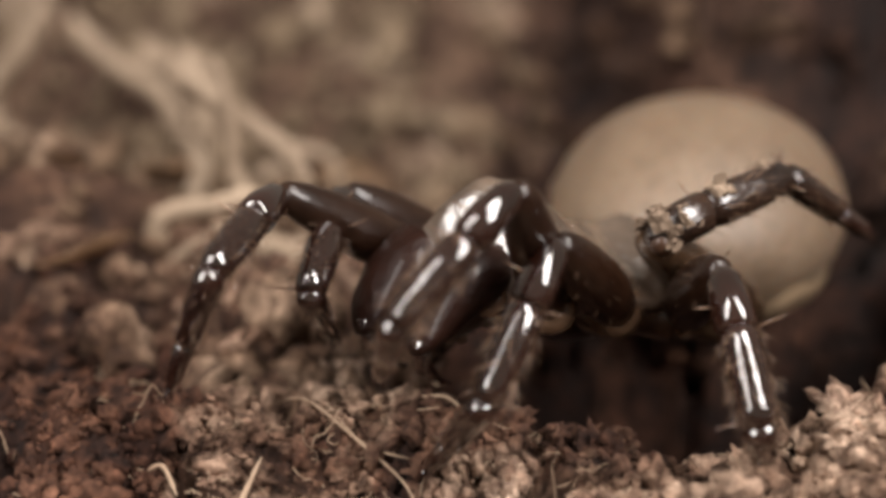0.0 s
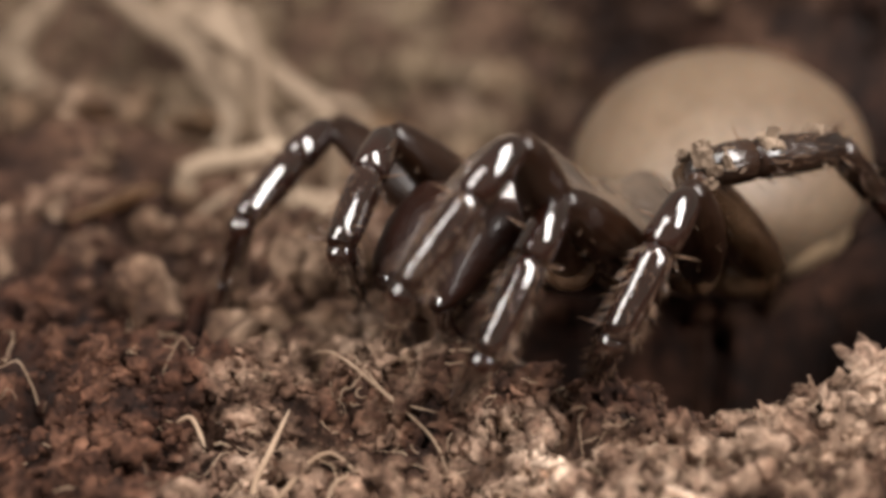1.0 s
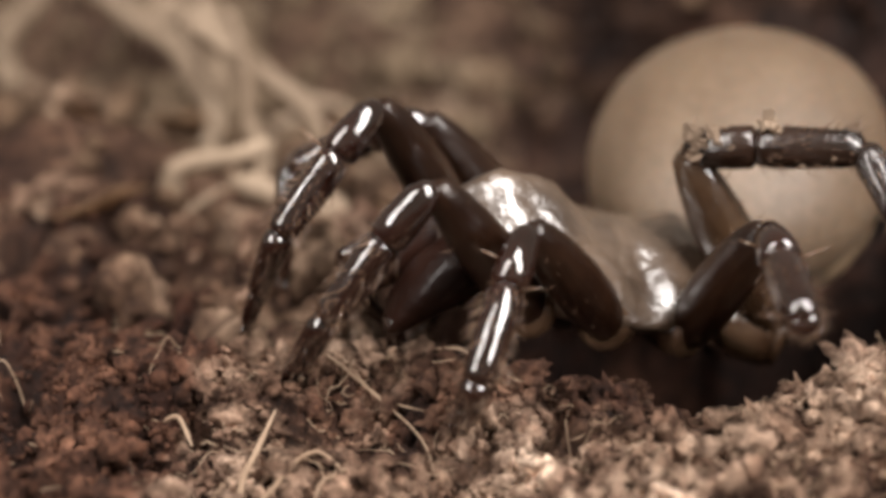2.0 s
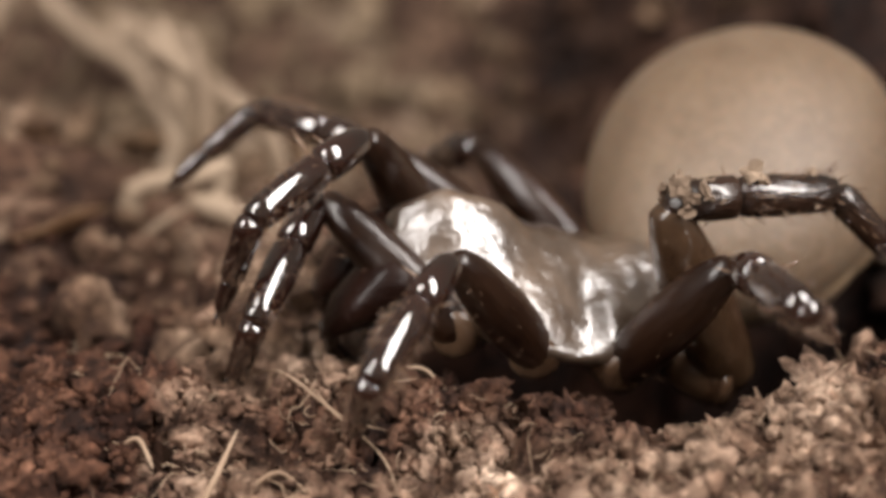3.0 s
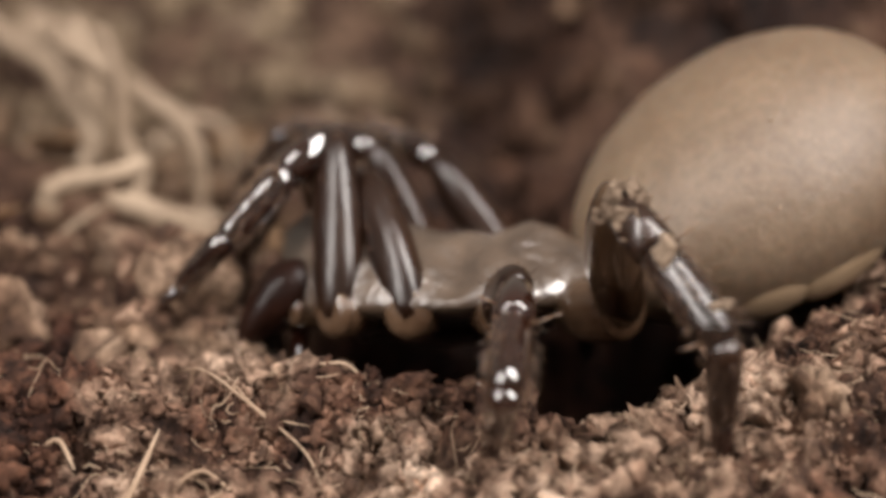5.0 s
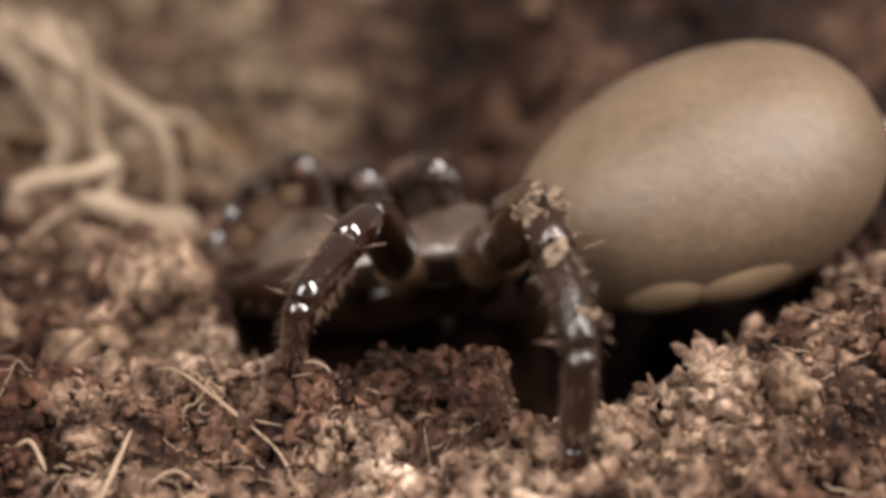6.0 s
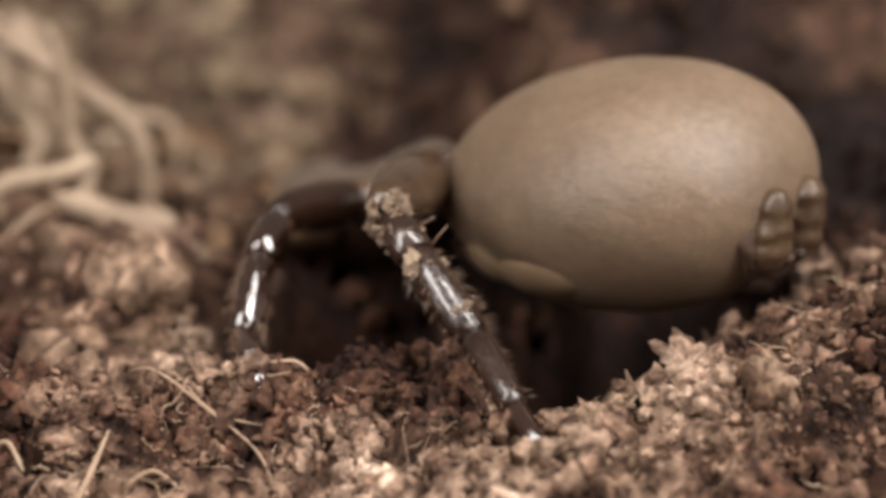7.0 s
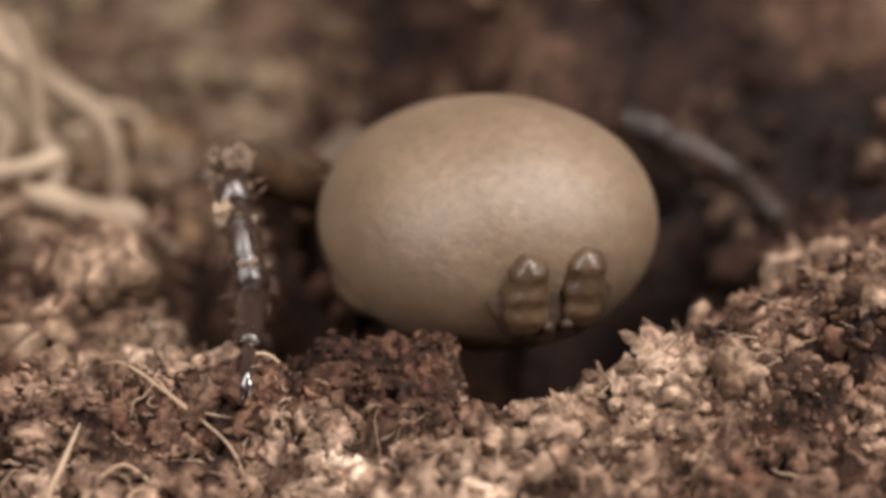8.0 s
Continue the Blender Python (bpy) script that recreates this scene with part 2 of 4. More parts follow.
def soil_height(x, y):
    """Height of the soil in millimetres: a crumbly rim, a hollow behind it, banks round about."""
    x, y = np.asarray(x, float), np.asarray(y, float)
    near = np.exp(-(np.hypot(x, y - 50) / 120) ** 2)
    z = -0.9 + 0 * x
    z = z + 1.5 * bell(x, y, 0, 46, 40, 2.2)  # rim before the hollow
    z = z - 0.5 * bell(x, y, 3.2, 46.5, 2.8, 3.5) - 1.1 * bell(x, y, 2.4, 46.3, 2.6, 2.4)  # dip in the rim
    z = z - 1.9 * bell(x, y, 3.0, 55, 9, 6.5)  # hollow
    z = z + 4.2 * step(4.0, 14, x) * bell(x, y, 16, 51, 14, 7)  # bank on the right
    z = z + 6.0 * bell(x, y, 21, 70, 10, 8)
    z = z + 2.6 * bell(x, y, -12.5, 56, 4, 4)  # mound on the left
    z = z + 4.5 * bell(x, y, -26, 66, 9, 9)
    z = z + 10 * step(72, 110, y) * near + 26 * step(100, 170, y) * near  # slope behind
    z = z + 11 * step(74, 84, y + 1.6 * np.sin(x / 3.1)) * step(-3, 6, x) * near  # steep bank behind the hollow
    amp = 0.35 + 0.65 * near
    z = z + amp * (1.5 * (value_noise(x / 7.0, y / 7.0, 3) - 0.5) + 1.1 * (value_noise(x / 2.6, y / 2.6, 5) - 0.5))
    z = z - 0.5 * bell(x, y, -3.6, 47.6, 4.0, 2.2)  # trodden rim before the body
    far = 0.3 + 0.7 * step(66, 58, y)
    crag = np.abs(value_noise(x / 1.3, y / 1.3, 7) - 0.5) * 2
    z = z + near * far * (1.0 * (0.55 - crag) + 0.5 * (0.5 - np.abs(value_noise(x / 0.6, y / 0.6, 11) - 0.5) * 2) + 0.3 * (value_noise(x / 0.3, y / 0.3, 13) - 0.5))
    z = z - near * 1.25 * crevice(x, y) + near * 0.16 * (value_noise(x / 0.16, y / 0.16, 23) - 0.5)
    z = z - 0.45 * lip(x, y) * (z - 0.1)  # the silk-bound lip is smoother
    return z - (4.5 + 21.5 * step(-0.6, 1.6, x)) * burrow(x, y)


def ground():
    def spaced(stops):
        out = []
        for a, b, d in stops:
            out += list(np.arange(a, b - d * 0.5, d))
        return np.array(out + [stops[-1][1]])

    xs = spaced(((-320, -60, 20), (-60, -24, 0.6), (-24, 18, 0.10), (18, 60, 0.6), (60, 320, 20)))
    ys = spaced(((-260, -40, 20), (-40, 32, 2.0), (32, 37, 0.6), (37, 52, 0.10), (52, 60, 0.2), (60, 76, 0.4), (76, 130, 0.9), (130, 370, 15)))
    gx, gy = np.meshgrid(xs, ys)
    gz = soil_height(gx, gy)
    verts = np.stack([gx.ravel(), gy.ravel(), gz.ravel()], 1) * MM
    nx, ny = len(xs), len(ys)
    i = (np.arange(ny - 1)[:, None] * nx + np.arange(nx - 1)[None, :]).ravel()
    faces = np.stack([i, i + 1, i + nx + 1, i + nx], 1)
    mesh = bpy.data.meshes.new("ground")
    mesh.from_pydata(verts.tolist(), [], faces.tolist())
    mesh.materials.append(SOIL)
    mesh.polygons.foreach_set("use_smooth", [True] * len(mesh.polygons))
    return tagged(new("ground", mesh), "crumbly dark brown soil with a shallow hollow", "soil", kind="structure")


GROUND = ground()


def crumb_shape(rng, level, rough):
    """Points and faces of a lumpy crumb of radius about one."""
    bm = bmesh.new()
    bmesh.ops.create_icosphere(bm, subdivisions=level, radius=1)
    off = Vector(rng.uniform(-50, 50, 3))
    for v in bm.verts:
        d = 1 + rough * noise.noise(v.co * 1.2 + off) + rough * 0.8 * noise.noise(v.co * 2.7 + off) + rough * 0.5 * noise.noise(v.co * 6.0 + off)
        d -= rough * 0.55 * max(0, 0.25 - abs(noise.noise(v.co * 2.1 - off))) * 2  # clefts
        d += rough * 0.35 * abs(noise.noise(v.co * 9.0 - off))
        v.co *= d
    pts = np.array([v.co[:] for v in bm.verts])
    tris = np.array([[v.index for v in f.verts] for f in bm.faces])
    bm.free()
    return pts, tris


def turned(rng):
    return np.array(Euler(rng.uniform(0, 6.283, 3)).to_matrix())


def crumbs(name, count, low, high, area, level, label, seed, mat):
    """Countless crumbs over an area (x0, x1, y0, y1), joined into one mesh."""
    rng = np.random.default_rng(seed)
    kinds = [crumb_shape(rng, level, 0.95 if level < 3 else 0.8) for _ in range(14)]
    x, y = rng.uniform(area[0], area[1], count), rng.uniform(area[2], area[3], count)
    keep = (value_noise(x / 2.2, y / 2.2, seed) > 0.30) & (burrow(x, y) < 0.05) & (crevice(x, y) < 0.45)
    x, y = x[keep], y[keep]
    z = soil_height(x, y)
    vs, fs, base = [], [], 0
    for k in range(len(x)):
        pts, tris = kinds[rng.integers(14)]
        r = low * (high / low) ** (rng.random() ** 1.8)
        p = (pts * (r * rng.uniform(0.35, 1.45, 3))) @ turned(rng) + (x[k], y[k], z[k] + r * rng.uniform(0.0, 0.8))
        vs.append(p)
        fs.append(tris + base)
        base += len(pts)
    mesh = bpy.data.meshes.new(name)
    mesh.from_pydata((np.concatenate(vs) * MM).tolist(), [], np.concatenate(fs).tolist())
    mesh.materials.append(mat)
    mesh.polygons.foreach_set("use_smooth", [level > 1] * len(mesh.polygons))
    return tagged(new(name, mesh), label, "soil", kind="stuff")


crumbs("soil_crumbs", 20000, 0.05, 0.19, (-19, 15, 37, 53), 1, "fine pale brown soil crumbs lying on the ground", 21, CRUMB)
crumbs("soil_crumbs", 5200, 0.14, 0.40, (-18, 15, 37.5, 53), 2, "pale grey-brown soil crumbs heaped on the rim", 24, CRUMB)
crumbs("soil_crumbs", 850, 0.28, 0.62, (-28, 24, 36, 60), 3, "small ragged brown soil crumbs", 22, CRUMB)
crumbs("soil_crumbs", 2200, 0.14, 0.42, (8, 23, 52, 60), 2, "pale grey-brown soil crumbs on the bank", 27, CRUMB)
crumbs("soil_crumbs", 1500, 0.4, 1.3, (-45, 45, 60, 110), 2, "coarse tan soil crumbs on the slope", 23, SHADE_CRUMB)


def heap_height(x, y):
    """Surface of the heap of soil that the spider pushes up on the lip of its burrow."""
    dome = step(-5.6, -3.6, x) * step(0.9, 0.25, x) * step(45.4, 47.6, y) * step(49.6, 48.7, y)
    crag = np.abs(value_noise(x / 0.8, y / 0.8, 57) - 0.5) * 2
    return -1.3 + 2.35 * dome + 0.5 * (0.5 - crag) + 0.35 * (value_noise(x / 0.35, y / 0.35, 59) - 0.5) + 0.2 * (value_noise(x / 0.17, y / 0.17, 61) - 0.5)


def soil_heap():
    xs, ys = np.arange(-5.8, 1.0, 0.08), np.arange(45.2, 49.9, 0.08)
    gx, gy = np.meshgrid(xs, ys)
    gz = heap_height(gx, gy)
    gz[0], gz[-1], gz[:, 0], gz[:, -1] = -3.0, -3.0, -3.0, -3.0
    nx, ny = len(xs), len(ys)
    i = (np.arange(ny - 1)[:, None] * nx + np.arange(nx - 1)[None, :]).ravel()
    mesh = bpy.data.meshes.new("soil_heap")
    mesh.from_pydata((np.stack([gx.ravel(), gy.ravel(), gz.ravel()], 1) * MM).tolist(), [], np.stack([i, i + 1, i + nx + 1, i + nx], 1).tolist())
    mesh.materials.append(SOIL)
    mesh.polygons.foreach_set("use_smooth", [True] * len(mesh.polygons))
    heap = tagged(new("soil_heap", mesh), "loose heap of reddish brown soil on the burrow lip", "soil")
    rng = np.random.default_rng(58)
    kinds = [crumb_shape(rng, 1, 0.8) for _ in range(10)]
    vs, fs, base = [], [], 0
    for _ in range(1100):
        x, y = rng.uniform(-5.2, 0.7), rng.uniform(45.6, 49.4)
        pts, tris = kinds[rng.integers(10)]
        r = 0.06 * 3.2 ** (rng.random() ** 1.6)
        vs.append((pts * (r * rng.uniform(0.5, 1.35, 3))) @ turned(rng) + (x, y, float(heap_height(x, y)) + r * rng.uniform(0.1, 0.9)))
        fs.append(tris + base)
        base += len(pts)
    mesh = bpy.data.meshes.new("loose_soil")
    mesh.from_pydata((np.concatenate(vs) * MM).tolist(), [], np.concatenate(fs).tolist())
    mesh.materials.append(CRUMB)
    loose = tagged(new("loose_soil", mesh), kind="stuff")
    loose.parent = heap
    return heap


HEAP = soil_heap()

# ---- the spider ----
HIPS = {'p': (1.7, 9.8), '1': (2.8, 8.3), '2': (3.4, 5.8), '3': (3.5, 2.8), '4': (3.2, -0.9)}
LENGTHS = {'p': (3.6, 3.6, 3.0), '1': (6.0, 5.0, 4.3), '2': (5.4, 4.9, 3.9), '3': (5.5, 4.8, 4.1), '4': (7.0, 5.4, 4.8)}
THICK = {"p": 0.55, "1": 0.82, "2": 0.82, "3": 0.86, "4": 1.06}
HIP_Z = -0.2

spider = tagged(new("spider"), "large glossy black-brown burrowing spider with a tan abdomen on soil", "spider")


def carapace():
    """The shield over head and thorax, from the waist at y 0 to the head at y 10.4."""
    bm = bmesh.new()
    rings, sides = [], 56
    for k in range(49):
        f = k / 48
        y = 10.6 * f - 0.1
        w = 3.9 * math.sin(math.pi * min(1, 0.10 + 0.80 * f)) ** 0.55 * (1 - 0.28 * max(0, f - 0.55) / 0.45)
        top = 1.7 + 0.75 * math.sin(math.pi * min(f / 0.62, 1)) * 0.6 + 1.5 * (1 / (1 + math.exp(-(f - 0.60) * 16))) - 1.0 * max(0, f - 0.86) / 0.14
        top -= 0.4 * math.exp(-((f - 0.42) / 0.07) ** 2)  # the pit on the thorax
        ring = []
        for i in range(sides):
            a = 2 * math.pi * i / sides
            c, s = math.cos(a), math.sin(a)
            z = top * (0.35 * max(s, 0) ** 0.75 + 0.65 * (1 - abs(c) ** 1.25 if s > 0 else 0)) - 0.9 * max(-s, 0)
            z += 0.16 * max(s, 0) ** 0.5 * noise.noise(Vector((w * c, y, 0)) * 1.3)
            z += 0.22 * max(s, 0) * math.cos(a * 2 + 0.6) * math.sin(8 * math.pi * f) * (1 if f < 0.62 else 0.2)
            ring.append((w * c, y, z))
        rings.append(ring)
    loft(bm, rings)
    return part("carapace", bm, CARAPACE, spider, "glossy grey-brown shield with radiating grooves")


carapace()

bm = bmesh.new()
for ring_y, w in ((9.9, 0.0),):
    for sx in (-1, 1):
        for dy, dz, r in ((0.1, 0.0, 0.17), (-0.35, 0.16, 0.19), (-0.6, -0.08, 0.15), (-0.1, -0.22, 0.14)):
            bmesh.ops.create_icosphere(bm, subdivisions=2, radius=r, matrix=Matrix.Translation((sx * (0.34 + 0.2 * abs(dz)), ring_y + dy, 1.75 + dz)))
part("eye_mound", bm, CHITIN, spider, "cluster of small black eyes")

for sx in (-1, 1):
    bm = bmesh.new()
    limb(bm, [(9.0, 0.5, 0.4), (9.6, 1.0, 0.4), (10.6, 1.2, 0.1), (11.4, 1.1, -0.6), (11.9, 0.8, -1.3), (12.1, 0.35, -1.8)], 16)
    bmesh.ops.translate(bm, vec=(sx * 1.25, 0, 0), verts=bm.verts)
    jaw = part("chelicera", bm, JAW, spider, "bulging dark brown jaw")
    bm = bmesh.new()
    tube(bm, [(sx * 1.25, 11.9, -1.6), (sx * 1.2, 11.6, -2.5), (sx * 1.1, 10.8, -3.0), (sx * 1.0, 10.1, -3.1)], [0.36, 0.3, 0.2, 0.05], 8)
    part("fang", bm, CHITIN, jaw)

bm = bmesh.new()
limb(bm, [(0.6, 0.5, -1.0), (2, 1.7, -1.1), (5, 2.1, -1.2), (8, 1.6, -1.1), (9.4, 0.5, -1.0)], 16, 1.0)
bmesh.ops.scale(bm, vec=(1, 1, 0.6), verts=bm.verts)
part("sternum", bm, FEMUR, spider)


# the abdomen hangs at the waist and swings on it: its own origin is the centre
def abdomen():
    bm = bmesh.new()
    rings, sides, n = [], 48, 40
    for k in range(n + 1):
        f = k / n
        th = math.pi * (0.012 + 0.976 * f)
        y = -6.7 * math.cos(th)
        r = math.sin(th) ** 0.92
        ring = []
        for i in range(sides):
            a = 2 * math.pi * i / sides
            c, s = math.cos(a), math.sin(a)
            fat = 1.0 - 0.10 * (y / 6.7)
            x, z = 5.6 * fat * r * c, 4.25 * fat * r * s
            fold = 0.10 * math.sin(5.0 * y + 1.5 * c) * max(0, -s - 0.55) * r
            ring.append((x, y, z + fold + 0.05 * noise.noise(Vector((x, y, z)) * 0.5)))
        rings.append(ring)
    loft(bm, rings)
    return part("abdomen", bm, ABDOMEN_SKIN, spider, "swollen smooth tan egg-shaped abdomen")


ABDO = abdomen()


def spinneret(sx):
    """A blunt ringed lobe that lies against the tail end, pointing up."""
    bm = bmesh.new()
    bmesh.ops.create_uvsphere(bm, u_segments=28, v_segments=36, radius=1)
    for v in bm.verts:
        x, y, z = v.co
        ring = 1 + 0.06 * math.sin(11.0 * z + 1.2 * x * x + 0.6) * (1 - z * z) ** 0.5
        blunt = (1 - min(abs(z), 0.999) ** 3) ** (1 / 3) / math.sqrt(1 - min(abs(z), 0.999) ** 2)
        taper = (1 - 0.1 * z) * blunt
        v.co = Vector((0.68 * x * ring * taper, 0.62 * y * ring * taper, 1.32 * z))
        v.co += 0.04 * noise.noise(v.co * 3 + Vector((sx * 5, 0, 0))) * v.co.normalized()
    bmesh.ops.rotate(bm, cent=(0, 0, 0), matrix=Matrix.Rotation(radians(14), 3, "X"), verts=bm.verts)
    bmesh.ops.rotate(bm, cent=(0, 0, 0), matrix=Matrix.Rotation(radians(3 * sx + 3), 3, "Y"), verts=bm.verts)
    bmesh.ops.translate(bm, vec=(sx * 0.94, -6.5, -1.25), verts=bm.verts)
    lobe = part("spinneret", bm, SPINNERET, ABDO, "blunt ringed olive-brown spinneret")
    bm = bmesh.new()
    loop = []
    for k in range(29):  # the fold of skin round it, open at the top
        t = math.pi + 2.6 * (k - 14) / 14
        loop.append((sx * 0.94 + 0.8 * math.sin(t), -6.08 - 0.42 * math.cos(t), -1.35 + 1.42 * math.cos(t)))
    tube(bm, loop, [0.08 + 0.14 * math.sin(math.pi * (k + 0.5) / 29) for k in range(29)], 8)
    part("spinneret_collar", bm, FIELD, ABDO, "dark brown fold round a spinneret")
    return lobe


for sx in (-1, 1):
    spinneret(sx)
bm = bmesh.new()
bmesh.ops.create_uvsphere(bm, u_segments=36, v_segments=24, radius=1)
for v in bm.verts:
    v.co = Vector((v.co.x * 2.1, v.co.y * 0.5, v.co.z * 1.5)) * (1 + 0.07 * noise.noise(v.co * 3.5))
bmesh.ops.translate(bm, vec=(0, -6.0, -1.5), verts=bm.verts)
part("spinneret_field", bm, FIELD, ABDO, "dark brown puckered skin round the spinnerets")
for sx in (-0.35, 0.35):
    bm = bmesh.new()
    limb(bm, [(0, 0.25, 0), (0.35, 0.27, 0), (0.7, 0.2, 0), (0.85, 0.06, 0)], 10)
    bmesh.ops.rotate(bm, cent=(0, 0, 0), matrix=Matrix.Rotation(radians(170), 3, "X"), verts=bm.verts)
    bmesh.ops.translate(bm, vec=(sx, -5.95, -2.45), verts=bm.verts)
    part("small_spinneret", bm, FIELD, ABDO)

for sx in (-1, 1):  # pale covers of the book lungs on the underside
    for y, x, w in ((3.0, 4.0, 1.5), (0.2, 4.6, 1.75)):
        fat = 1.0 - 0.10 * (y / 6.7)
        r = math.sqrt(1 - (y / 6.7) ** 2) ** 0.92
        z = -4.25 * fat * r * math.sqrt(max(0.05, 1 - (x / (5.6 * fat * r)) ** 2))
        bm = bmesh.new()
        bmesh.ops.create_uvsphere(bm, u_segments=20, v_segments=12, radius=1)
        bmesh.ops.scale(bm, vec=(w * 1.15, 1.15, 0.8), verts=bm.verts)
        n = Vector((sx * x / 31.0, y / 45.0, z / 18.0)).normalized()
        bmesh.ops.rotate(bm, cent=(0, 0, 0), matrix=n.to_track_quat("Z", "Y").to_matrix(), verts=bm.verts)
        bmesh.ops.translate(bm, vec=Vector((sx * x, y, z)) - n * 0.54, verts=bm.verts)
        part("lung_cover", bm, LUNG, ABDO, "pale yellowish smooth plate under the abdomen")
speck = np.random.default_rng(77)
for _ in range(9):
    th, ph = speck.uniform(0.3, 2.8), speck.uniform(0.1, 2.6)
    pts, tris = crumb_shape(speck, 1, 0.6)
    bm = bmesh.new()
    r = math.sin(ph)
    spot = Vector((5.6 * r * math.cos(th), -6.7 * math.cos(ph), 4.25 * r * math.sin(th)))
    vs = [bm.verts.new(Vector(q) * 0.055 + spot) for q in pts]
    for tri in tris:
        bm.faces.new([vs[k] for k in tri])
    part("soil_grain", bm, LUNG, ABDO, "tiny pale soil grain stuck on the abdomen")

bm = bmesh.new()
limb(bm, [(-0.9, 0.7, 0.1), (0, 0.6, 0.1), (0.8, 0.8, 0.1)], 12)
part("waist", bm, FEMUR, spider)

SEGMENTS = {}


def bristles(rng, length, radius, count, long, parent, lift=0.0, y0=0.1):
    bm = bmesh.new()
    for _ in range(count):
        y, a = rng.uniform(y0, 0.98) * length, rng.uniform(0, 6.283)
        d = Vector((math.cos(a) + rng.uniform(-0.4, 0.4), rng.uniform(0.2, 1.3), math.sin(a) + rng.uniform(-0.4, 0.4))).normalized()
        p = Vector((math.cos(a) * radius * 0.86, y, math.sin(a) * radius * 0.86 + lift))
        l = long * rng.uniform(0.5, 1.3)
        bend = Vector((0, 0.25 * l, 0))
        tube(bm, [p, p + d * l * 0.55, p + d * l + bend], [0.017, 0.012, 0.003], 4)
    return part("bristles", bm, BRISTLE, parent)


def spines(rng, places, radius, parent):
    """Stout pale spines that stand out crosswise at the joints: (distance along the limb, length)."""
    for y, long in places:
        a = rng.uniform(-0.5, 0.5) + (math.pi if rng.random() < 0.5 else 0)
        d = Vector((math.cos(a), rng.uniform(-0.1, 0.35), math.sin(a) + 0.35)).normalized()
        p = Vector((math.cos(a) * radius * 0.8, y, math.sin(a) * radius * 0.8 + 0.1))
        bm = bmesh.new()
        tube(bm, [p, p + d * long * 0.5, p + d * long], [0.05, 0.04, 0.008], 5)
        part("spine", bm, BRISTLE, parent, "stout pale spine")


def build_leg(leg, seed):
    rng = np.random.default_rng(seed)
    kind = leg[1]
    shell = DULLED if leg == "r4" else DUSTY if kind == "4" else CHITIN
    f, pt, mt = LENGTHS[kind]
    r = THICK[kind]
    side = -1 if leg[0] == "l" else 1
    hx, hy = HIPS[kind]
    bm = bmesh.new()
    limb(bm, [(0, r * 0.9, 0), (0.9, r * 1.08, 0), (1.9, r * 1.0, 0), (2.35, r * 0.75, 0)], 14)
    swing = radians(90 - (hy - 4.6) * 9)
    bmesh.ops.rotate(bm, cent=(0, 0, 0), matrix=Matrix.Rotation(-side * swing, 3, "Z"), verts=bm.verts)
    bmesh.ops.translate(bm, vec=(side * (hx - 2.0 * math.sin(swing)), hy - 2.0 * math.cos(swing), HIP_Z - 0.2), verts=bm.verts)
    part("coxa", bm, HIP_RING, spider, "olive-brown hip joint")
    bm = bmesh.new()
    limb(bm, [(-0.35, r * 0.6, 0), (-0.22, r * 0.98, 0), (-0.05, r * 1.0, 0), (0.02, r * 0.86, 0), (0.1, r * 1.0, 0), (0.3, r * 0.97, 0), (0.42, r * 0.6, 0)], 20)
    bmesh.ops.rotate(bm, cent=(0, 0, 0), matrix=Matrix.Rotation(-side * swing, 3, "Z"), verts=bm.verts)
    bmesh.ops.translate(bm, vec=(side * hx, hy, HIP_Z - 0.08), verts=bm.verts)
    part("trochanter", bm, HIP_RING, spider, "pale ringed hip joint")
    bm = bmesh.new()
    limb(bm, [(-0.35, r * 0.5, 0), (0.1, r * 0.85, 0), (f * 0.2, r * 1.04, 0.06), (f * 0.45, r * 1.08, 0.1), (f * 0.68, r * 0.97, 0.12), (f * 0.86, r * 0.76, 0.14), (f - 0.15, r * 0.56, 0.12), (f + 0.05, r * 0.34, 0.1)], 20, 0.84)
    femur = part("femur", bm, HIND_FEMUR, spider, "thick glossy olive-brown thigh") if leg == "l4" else part("femur", bm, FEMUR, spider, "thick glossy dark brown thigh")
    r = r * (0.86 if kind == "4" else 1.0)
    bristles(rng, f, r * 1.0, 26, 0.4, femur)
    bm = bmesh.new()
    bmesh.ops.create_icosphere(bm, subdivisions=2, radius=r * 0.42, matrix=Matrix.Translation((0, f - 0.1, -0.3)))
    part("joint_membrane", bm, MEMBRANE, femur, "pale membrane of the knee joint")
    bm = bmesh.new()
    p = pt * 0.40
    limb(bm, [(p - 0.05, r * 0.55, 0.12), (p + 0.06, r * 0.66, 0.12), (p + 0.3, r * 0.72, 0.11), (pt * 0.6, r * 0.74, 0.08), (pt * 0.9, r * 0.66, 0.02), (pt - 0.08, r * 0.56, 0), (pt + 0.06, r * 0.3, 0)], 20, 0.94)
    tibia = part("tibia", bm, shell, spider)
    bristles(rng, pt, r * 0.72, 170, 0.42, tibia, 0.08, 0.4)
    spines(rng, ((p, 1.0), (p * 0.55, 0.7), (pt * 0.95, 0.8)), r * 0.7, tibia)
    bm = bmesh.new()
    limb(bm, [(-0.2, r * 0.22, 0.0), (-0.08, r * 0.42, 0.02), (0.3, r * 0.64, 0.08), (p * 0.6, r * 0.76, 0.12), (p - 0.16, r * 0.76, 0.13), (p - 0.05, r * 0.64, 0.13), (p, r * 0.45, 0.13)], 20, 0.94)
    part("patella", bm, shell, tibia, "glossy black kneecap")
    bm = bmesh.new()
    q = mt * 0.6
